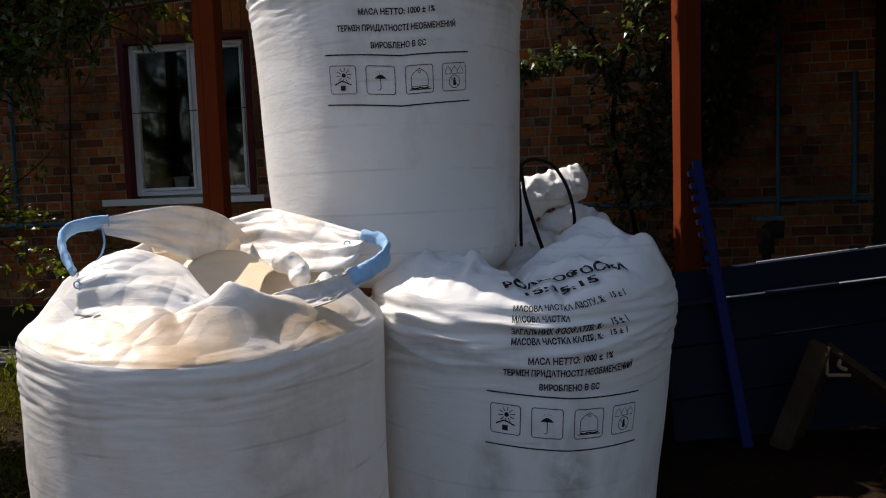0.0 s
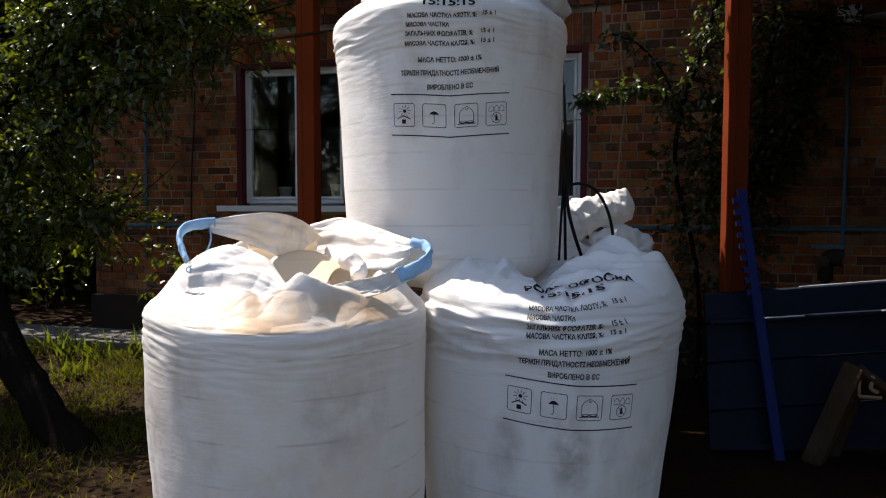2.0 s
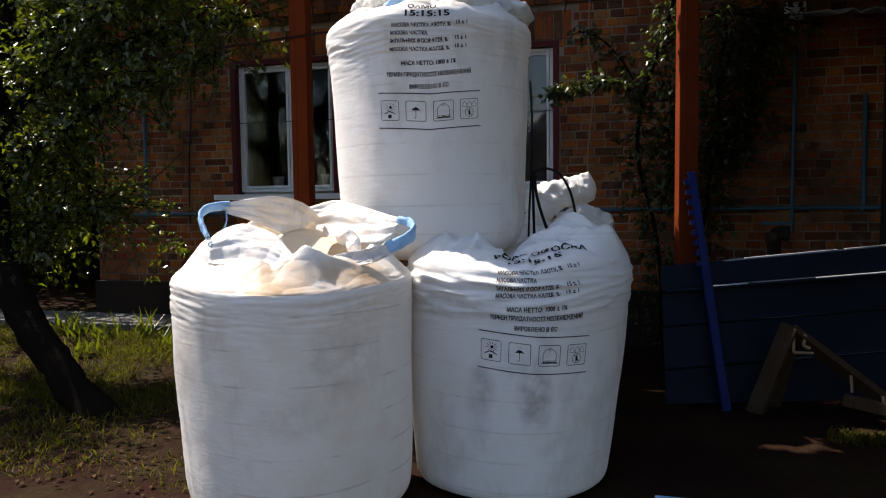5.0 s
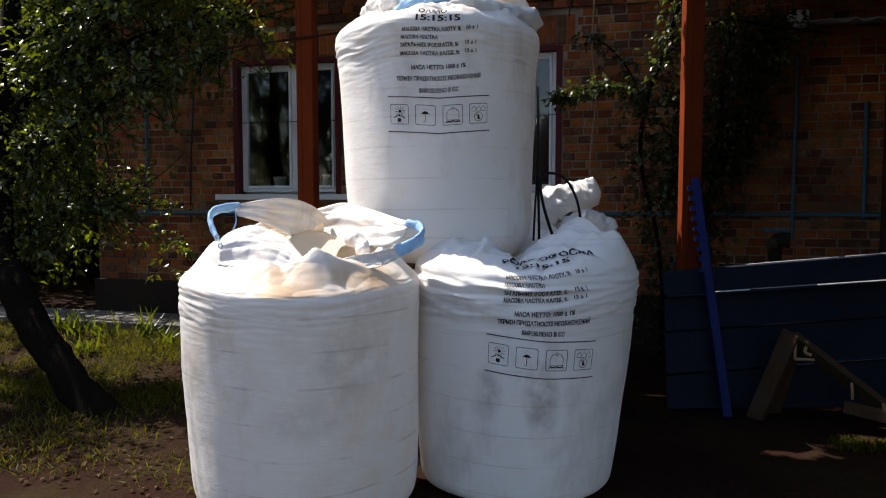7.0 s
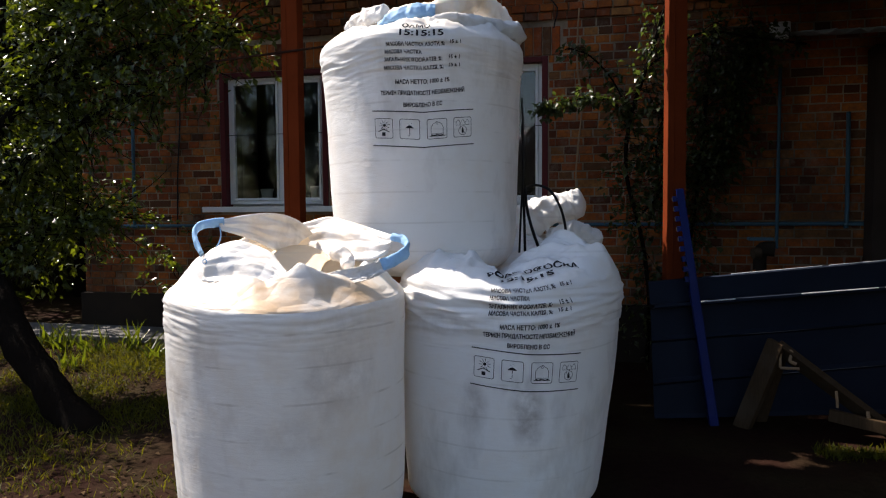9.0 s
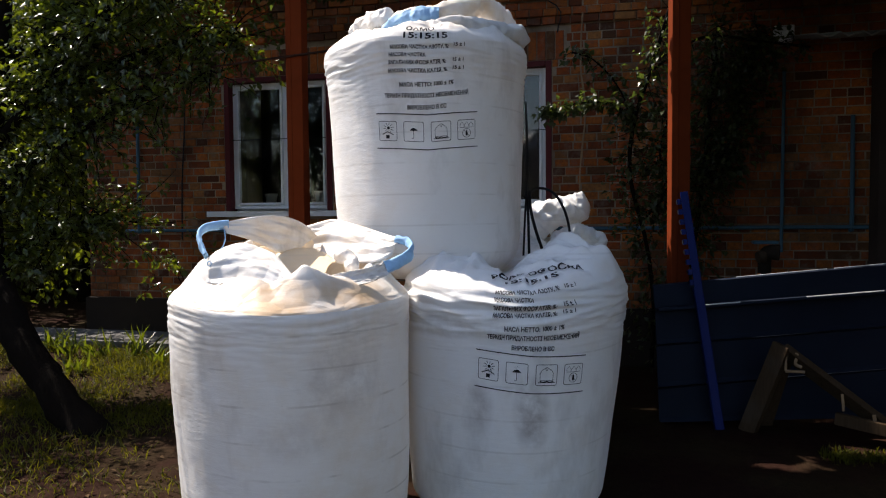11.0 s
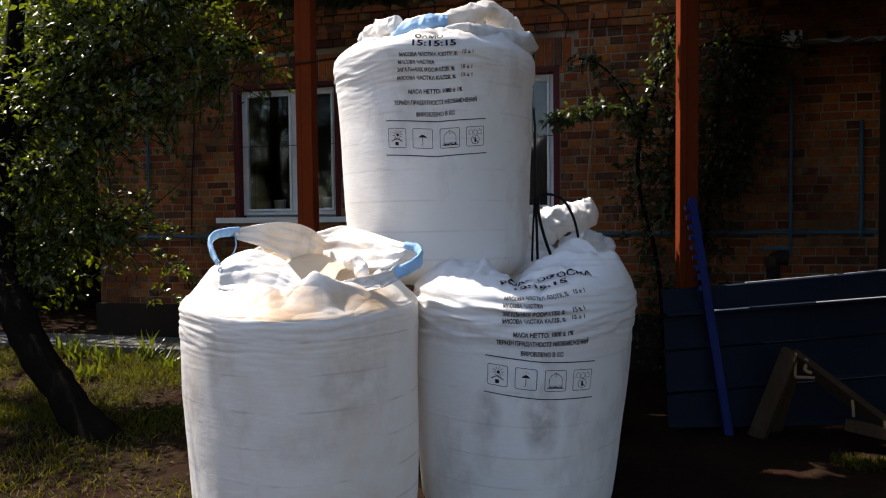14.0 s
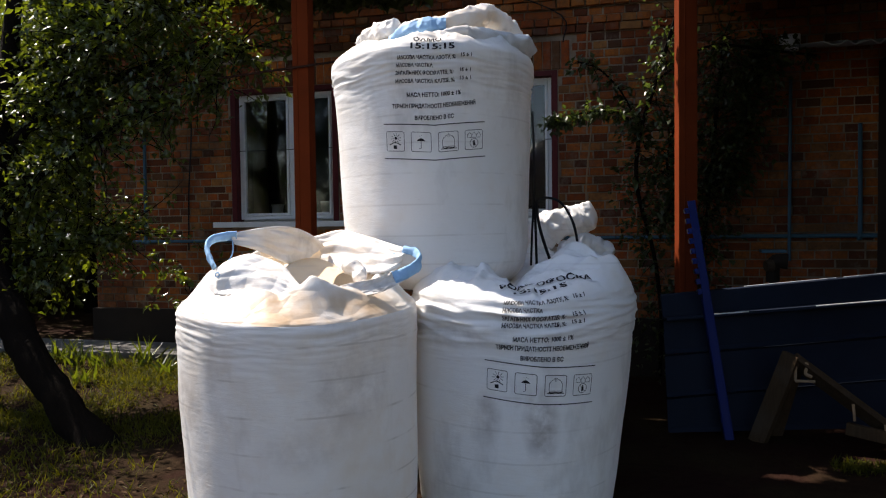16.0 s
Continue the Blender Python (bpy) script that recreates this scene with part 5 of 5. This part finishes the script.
limbs = [
    [(-2.50, 4.84, 1.30), (-2.2, 4.9, 1.65), (-1.9, 4.95, 1.85), (-1.55, 5.0, 2.06), (-1.2, 5.05, 2.2), (-0.75, 5.1, 2.35)],
    [(-2.55, 4.95, 1.80), (-2.2, 5.0, 2.15), (-1.85, 5.0, 2.5), (-1.5, 5.0, 2.8), (-1.1, 5.05, 3.05)],
    [(-2.50, 5.05, 2.40), (-2.1, 5.3, 2.7), (-1.7, 5.5, 2.95), (-1.2, 5.6, 3.1)],
    [(-2.20, 5.00, 2.15), (-1.9, 5.1, 2.3), (-1.5, 5.2, 2.5), (-1.0, 5.25, 2.6), (-0.6, 5.3, 2.62)],
    [(-2.36, 4.76, 0.93), (-2.6, 4.6, 1.2), (-2.8, 4.5, 1.55), (-2.95, 4.45, 2.0), (-3.0, 4.5, 2.6)],
    [(-2.55, 4.95, 1.80), (-2.9, 5.2, 2.2), (-3.2, 5.4, 2.7), (-3.4, 5.5, 3.2)],
    [(-2.36, 4.76, 0.93), (-2.15, 4.95, 1.15), (-1.95, 5.15, 1.28), (-1.7, 5.3, 1.32)],
    [(-2.50, 5.05, 2.40), (-2.6, 5.5, 2.8), (-2.4, 5.9, 3.2), (-2.0, 6.1, 3.5)],
    [(-2.45, 5.10, 3.10), (-2.6, 5.6, 3.6), (-2.4, 5.9, 3.9), (-2.0, 6.2, 4.0)],
    [(-2.45, 5.10, 3.10), (-2.3, 5.3, 3.6), (-2.1, 5.4, 4.0), (-1.9, 5.4, 4.3)],
    # extra limb above the view, added to shade the ground below
    [(-2.45, 5.10, 3.10), (-2.6, 5.6, 3.5), (-2.9, 6.1, 3.7), (-3.4, 6.4, 3.8)],
    [(-2.50, 4.84, 1.30), (-2.8, 4.9, 1.35), (-3.1, 5.1, 1.3), (-3.4, 5.3, 1.25)],
]
leaves = Leaves()
twigs = bmesh.new()
for pts in limbs:
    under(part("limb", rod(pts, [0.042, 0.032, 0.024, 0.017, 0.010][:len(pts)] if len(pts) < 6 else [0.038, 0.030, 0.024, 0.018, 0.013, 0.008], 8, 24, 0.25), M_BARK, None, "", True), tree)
    line = spline(pts, 30)
    for i in range(3, 31):
        for _ in range(3 if i < 10 else 4):
            d = Vector((RNG.gauss(0, 1), RNG.gauss(0, 0.9), RNG.gauss(0.05, 0.7)))
            twig(twigs, line[i], d, RNG.uniform(0.25, 0.62), 0.006, leaves, RNG.randint(17, 27), (0.062, 0.034), 0.35, 0.035)
under(tagged(part("twig", twigs, M_BARK), kind="stuff"), tree)
crown = leaves.finish("crown", M_LEAF, tree, "small glossy green leaves")
tagged(crown, kind="stuff")

# low suckers by the trunk and in front of the wall
shrub = thing("shrub", "small leafy sapling in front of the brick wall", "shrub", (-1.45, 6.1, 0.08))
leaves = Leaves()
stems = bmesh.new()
for k in range(7):
    base = Vector((-1.45 + RNG.gauss(0, 0.08), 6.1 + RNG.gauss(0, 0.08), 0.06))
    line = twig(stems, base, (RNG.gauss(0.05, 0.16), RNG.gauss(0, 0.16), 1), RNG.uniform(0.9, 1.25), 0.004, None, 0, droop=0.0)
    for p in spline(line, 8)[3:]:
        twig(stems, p, (RNG.gauss(0, 1), RNG.gauss(0, 1), 0.5), 0.22, 0.004, leaves, 9, (0.065, 0.036), 0.3, 0.02)
under(part("stem", stems, M_BARK), shrub)
tagged(leaves.finish("foliage", M_LEAF, shrub), kind="stuff")

# climbing vine on the wall and the canopy wires
vine = thing("grapevine", "climbing vine with glossy green leaves on the wall", "vine", (2.2, 6.6, 0.1))
leaves = Leaves()
stems = bmesh.new()
runs = [
    ([(2.25, 6.55, 0.1), (2.26, 6.45, 0.6), (2.20, 6.40, 1.1), (2.08, 6.40, 1.6), (2.10, 6.38, 2.0), (2.22, 6.32, 2.4), (2.36, 6.30, 2.85)], 0.016, 9, 0.30),
    ([(2.10, 6.38, 2.0), (1.95, 6.25, 2.16), (1.70, 6.20, 2.17), (1.52, 6.20, 2.13), (1.44, 6.20, 2.12)], 0.007, 6, 0.09),
    ([(2.15, 6.50, 1.9), (2.0, 6.55, 2.3), (1.8, 6.55, 2.55), (1.62, 6.50, 2.62)], 0.007, 4, 0.14),
    ([(2.3, 6.6, 0.1), (2.55, 6.75, 0.9), (2.65, 6.80, 1.6), (2.70, 6.80, 2.2), (2.75, 6.75, 2.8)], 0.014, 15, 0.36),
    ([(2.6, 6.78, 1.5), (2.85, 6.80, 1.9), (2.95, 6.80, 2.4), (3.05, 6.75, 2.75)], 0.010, 14, 0.32),
    ([(2.2, 6.40, 2.4), (2.6, 6.45, 2.66), (3.0, 6.5, 2.62), (3.38, 6.55, 2.56)], 0.009, 4, 0.22),
    ([(2.2, 6.40, 1.3), (2.35, 6.4, 1.5), (2.3, 6.35, 1.8), (2.4, 6.35, 2.2)], 0.009, 8, 0.28),
]
for pts, r, dens, reach in runs:
    tube(stems, pts, r, 6, 28, 0.2)
    line = spline(pts, 26)
    for p in line[2:]:
        for _ in range(dens // 2 if p.z < 1.1 else dens - 3):
            twig(stems, p, (RNG.gauss(0, 1), RNG.gauss(-0.2, 0.45), RNG.gauss(-0.25, 0.7)), RNG.uniform(0.5, 1.0) * reach, 0.003, leaves, 6, (0.056, 0.036), 0.5, 0.025)
under(tagged(part("stem", stems, M_BARK), kind="stuff"), vine)
tagged(leaves.finish("foliage", M_VINE, vine), kind="stuff")
tagged(part("dry_stem", rod([(1.675, 6.98, 3.05), (1.66, 6.99, 2.6), (1.70, 7.0, 2.2), (1.655, 7.0, 1.7), (1.66, 7.01, 1.2), (1.70, 7.0, 0.6)], 0.008, 6, 30, 0.4), M_WOOD0), "pale dry vine stem on the brick wall", "vine stem")

# unseen leaf roof, added to keep sky light off the right-hand side
leaves = Leaves()
for _ in range(36000):
    p = Vector((RNG.uniform(2.45, 5.15), RNG.uniform(2.4, 6.9), 0.0))
    p.z = RNG.uniform(2.85, 3.25) + 0.35 * max(0.0, p.y - 5.6)
    leaves.leaf(p, Vector((RNG.gauss(0, 1), RNG.gauss(0, 1), RNG.gauss(-0.3, 0.4))), Vector((RNG.gauss(0, 0.5), RNG.gauss(0, 0.5), 1)), RNG.uniform(0.10, 0.17), RNG.uniform(0.09, 0.14))
# unseen runners added to block sun from the soil, gapped for sunlit parts
for _ in range(13500):
    p = Vector((RNG.uniform(-1.0, 1.6), RNG.uniform(4.75, 6.5), RNG.uniform(3.20, 3.38)))
    if (-0.16 < p.x < 0.46 and 5.40 < p.y < 5.76) or (p.x > 0.46 and p.y > 5.68):
        continue
    leaves.leaf(p, Vector((RNG.gauss(0, 1), RNG.gauss(0, 1), RNG.gauss(-0.1, 0.3))), Vector((RNG.gauss(0, 0.5), RNG.gauss(0, 0.5), 1)), RNG.uniform(0.08, 0.13), RNG.uniform(0.07, 0.11))
tagged(leaves.finish("shade_leaves", M_VINE), "unseen leaf layer added overhead to shade the yard", "vine", kind="stuff")


# trees that close the garden
def far_tree(x, y, h, spread, n, size):
    t = thing("garden_tree", "dense dark green garden tree", "tree", (x, y, 0), "garden trees")
    bm = bmesh.new()
    lines = []
    tube(bm, [(x, y, -0.1), (x + 0.1, y, h * 0.3), (x - 0.05, y + 0.1, h * 0.6), (x, y, h * 0.9)], [0.2, 0.15, 0.1, 0.04], 10, 16, 0.2)
    for k in range(22):
        a, z = RNG.uniform(0, math.tau), RNG.uniform(0.12, 0.85) * h
        reach = spread * math.sqrt(max(0.1, 1 - ((z / h - 0.45) / 0.6) ** 2))
        pts = [(x, y, z), (x + math.cos(a) * reach * 0.5, y + math.sin(a) * reach * 0.5, z + 0.25), (x + math.cos(a) * reach, y + math.sin(a) * reach, z + RNG.uniform(-0.2, 0.5))]
        tube(bm, pts, [0.05, 0.03, 0.01], 6, 8)
        lines.append(spline(pts, 8))
    under(part("trunk", bm, M_BARK), t)
    lv = Leaves()
    for k in range(n):
        line = lines[k % len(lines)]
        lv.spray(line, 22, size, size * 0.6, 0.30)
    tagged(lv.finish("crown", M_LEAF, t), kind="stuff")
    return t


far_tree(-5.6, 9.7, 6.0, 2.0, 340, 0.15)
far_tree(-7.6, 9.9, 5.0, 1.6, 260, 0.15)
far_tree(-4.6, 10.4, 5.0, 1.7, 150, 0.14)
# added to keep the sun off the concrete path
far_tree(-5.4, 7.3, 3.4, 1.2, 110, 0.11)
# unseen trees added behind the camera; they cover the low sky
far_tree(-4.0, -8.5, 5.0, 2.2, 110, 0.16)
far_tree(2.2, -9.5, 5.5, 2.4, 110, 0.16)
far_tree(7.5, -7.5, 5.0, 2.2, 110, 0.16)


# grass, weeds and litter
def blades(name, label, spots, n, length, width, material):
    lv = Leaves()
    for _ in range(n):
        x, y = spots()
        z = ground_height(x, y)
        s = RNG.uniform(0.5, 1.4)
        d = Vector((RNG.gauss(0, 0.45), RNG.gauss(0, 0.45), 1))
        lv.leaf(Vector((x, y, z - 0.005)), d, Vector((RNG.gauss(0, 1), RNG.gauss(0, 1), 0.4)), length * s, width * s, 0.5)
    return tagged(lv.finish(name, material), label, "grass", kind="stuff")


def garden_spot():
    while True:
        x, y = RNG.uniform(-5.5, 0.2), RNG.uniform(3.3, 6.38)
        c = noise.noise(Vector((x * 1.3, y * 1.3, 7.0))) + 0.4 * noise.noise(Vector((x * 4, y * 4, 2.0)))
        if c + 0.25 > RNG.random() * 0.7 and (y > 4.35 + 0.5 * (x + 1.2) or RNG.random() < 0.30):
            return x, y


blades("grass", "patchy sunlit grass on the soil", garden_spot, 30000, 0.060, 0.0070, M_GRASS)
blades("grass", "small tuft of sunlit grass beside the sawhorse", lambda: (RNG.uniform(3.10, 3.9), RNG.gauss(4.78, 0.05)), 1100, 0.045, 0.007, M_GRASS)


def clump(x, y, n, h):
    lv = Leaves()
    for _ in range(n):
        p = Vector((x + RNG.gauss(0, 0.05), y + RNG.gauss(0, 0.05), ground_height(x, y)))
        lv.leaf(p, Vector((RNG.gauss(0, 0.45), RNG.gauss(0, 0.45), 1)), Vector((RNG.gauss(0, 1), RNG.gauss(0, 1), 0.3)), h * RNG.uniform(0.6, 1.2), 0.026, 0.3)
    return tagged(lv.finish("weed_clump", M_LEAF), "clump of broad-bladed weeds by the path", "weeds", "weed clumps", "stuff")


for x, y, n, h in ((-2.75, 5.95, 26, 0.26), (-2.45, 6.0, 22, 0.24), (-2.1, 6.05, 26, 0.28), (-1.75, 5.9, 20, 0.2), (-1.35, 6.1, 18, 0.2), (-3.1, 6.1, 22, 0.25), (-0.9, 6.15, 18, 0.22), (-2.3, 5.5, 16, 0.18)):
    clump(x, y, n, h)

lv = Leaves()
for _ in range(1100):
    x, y = RNG.uniform(-3.5, 0.3), RNG.uniform(3.2, 5.6)
    lv.leaf(Vector((x, y, ground_height(x, y) + 0.012)), Vector((RNG.gauss(0, 1), RNG.gauss(0, 1), 0.05)), Vector((RNG.gauss(0, 0.3), RNG.gauss(0, 0.3), 1)), 0.045 * RNG.uniform(0.6, 1.2), 0.022, 0.1)
tagged(lv.finish("leaf_litter", M_LITTER), "dry fallen leaves on the soil", "leaf litter", kind="stuff")


# ---------------------------------------------------------------- bricks of the wall
def brick_mesh(w, h, seed):
    """A worn brick face: front edges chamfered unevenly; its front looks along -y."""
    r = random.Random(seed)
    d, c = 0.006, 0.004
    back = [(0, 0.02, 0), (w, 0.02, 0), (w, 0.02, h), (0, 0.02, h)]
    mid = [(x, -d + c, z) for x, _, z in back]
    j = lambda: r.uniform(0.6, 1.6) * c
    front = [(j(), -d + r.uniform(-0.002, 0.002), j()), (w - j(), -d + r.uniform(-0.002, 0.002), j()), (w - j(), -d + r.uniform(-0.002, 0.002), h - j()), (j(), -d + r.uniform(-0.002, 0.002), h - j())]
    faces = [(8, 9, 10, 11)] + [(i, (i + 1) % 4, 4 + (i + 1) % 4, 4 + i) for i in range(4)] + [(4 + i, 4 + (i + 1) % 4, 8 + (i + 1) % 4, 8 + i) for i in range(4)]
    return back + mid + front, faces


BRICK_L, BRICK_S, BRICK_H, JOINT = 0.236, 0.113, 0.062, 0.011
KINDS = {}
for w in (BRICK_L, BRICK_S):
    for k in range(3):
        v, f = brick_mesh(w, BRICK_H, int(w * 1000) + k)
        me = bpy.data.meshes.new("brick")
        me.from_pydata(v, [], f)
        me.materials.append(M_BRICK)
        KINDS[w, k] = me
rest_v, rest_f = [], []
singles = 0
rb = random.Random(5)


def lay_brick(x, z, w, y, single):
    global singles
    if w < 0.03:
        return
    base = BRICK_L if w > 0.16 else BRICK_S
    k = rb.randrange(3)
    dx, dy, rot = rb.uniform(-0.003, 0.003), rb.uniform(-0.005, 0.004), rb.gauss(0, 0.012)
    if single and singles < 300:
        singles += 1
        ob = new("brick", KINDS[base, k])
        ob.parent = wall
        ob.location = (x + dx, y + dy, z)
        ob.rotation_euler = (0, rot, 0)
        ob.scale = (w / base, 1, 1)
        return
    v, f = brick_mesh(w, BRICK_H, rb.random())
    n = len(rest_v)
    c, s = math.cos(rot), math.sin(rot)
    rest_v.extend((x + dx + a * c + e * s, y + dy + b, z - a * s + e * c) for a, b, e in v)
    rest_f.extend(tuple(i + n for i in q) for q in f)


def blocked(x0, x1, z0, z1):
    for a, b in WIN:
        if x1 > a - REVEAL - 0.002 and x0 < b + REVEAL + 0.002 and z1 > WZ0 - 0.06 and z0 < WZ1 + 0.05:
            return (a - REVEAL - 0.004, b + REVEAL + 0.004)
        if x1 > a - 0.18 and x0 < b + 0.18 and z1 > WZ1 + 0.052 and z0 < WZ1 + 0.31:
            return (a - 0.18, b + 0.18)
    return None


z, row = 0.505, 0
while z < 3.43:
    step_out = 0.03 if 2.985 < z < 3.06 else 0.05 if 3.20 < z < 3.30 else 0.022 if z > 3.30 else 0.0
    x = X0 - (0.0 if row % 2 else 0.06) - 0.12 * rb.random()
    header = row % 2 == 1
    k = 0
    while x < 4.1:
        w = BRICK_S if header else rb.choice((BRICK_L, BRICK_S, BRICK_S, 0.175))
        a, b = max(x, X0), x + w
        hole = blocked(a, b, z, z + BRICK_H)
        near = (1.45 < a < 2.6 and 1.2 < z < 2.75) or (-3.3 < a < -1.95 and 1.2 < z < 2.3)
        if hole:
            if a < hole[0] - 0.03:
                lay_brick(a, z, hole[0] - a - 0.006, WALL_Y - step_out, near)
            if b > hole[1] + 0.03:
                lay_brick(hole[1] + 0.006, z, b - hole[1] - 0.006, WALL_Y - step_out, near)
        else:
            lay_brick(a, z, b - a, WALL_Y - step_out, near)
        x += w + JOINT
        k += 1
    z += BRICK_H + JOINT
    row += 1
# soldier courses over the windows
for a, b in WIN:
    n = 17
    span = (b - a + 0.34) / n
    for i in range(n):
        v, f = brick_mesh(span - 0.010, 0.245, i + int(a * 10))
        k = len(rest_v)
        rest_v.extend((a - 0.17 + i * span + p, WALL_Y - 0.006 + q, WZ1 + 0.056 + e) for p, q, e in v)
        rest_f.extend(tuple(j + k for j in q) for q in f)
me = bpy.data.meshes.new("brickwork")
me.from_pydata(rest_v, [], rest_f)
me.materials.append(M_BRICK)
rest = new("brickwork", me)
rest.parent = wall
rest["kind"] = "stuff"
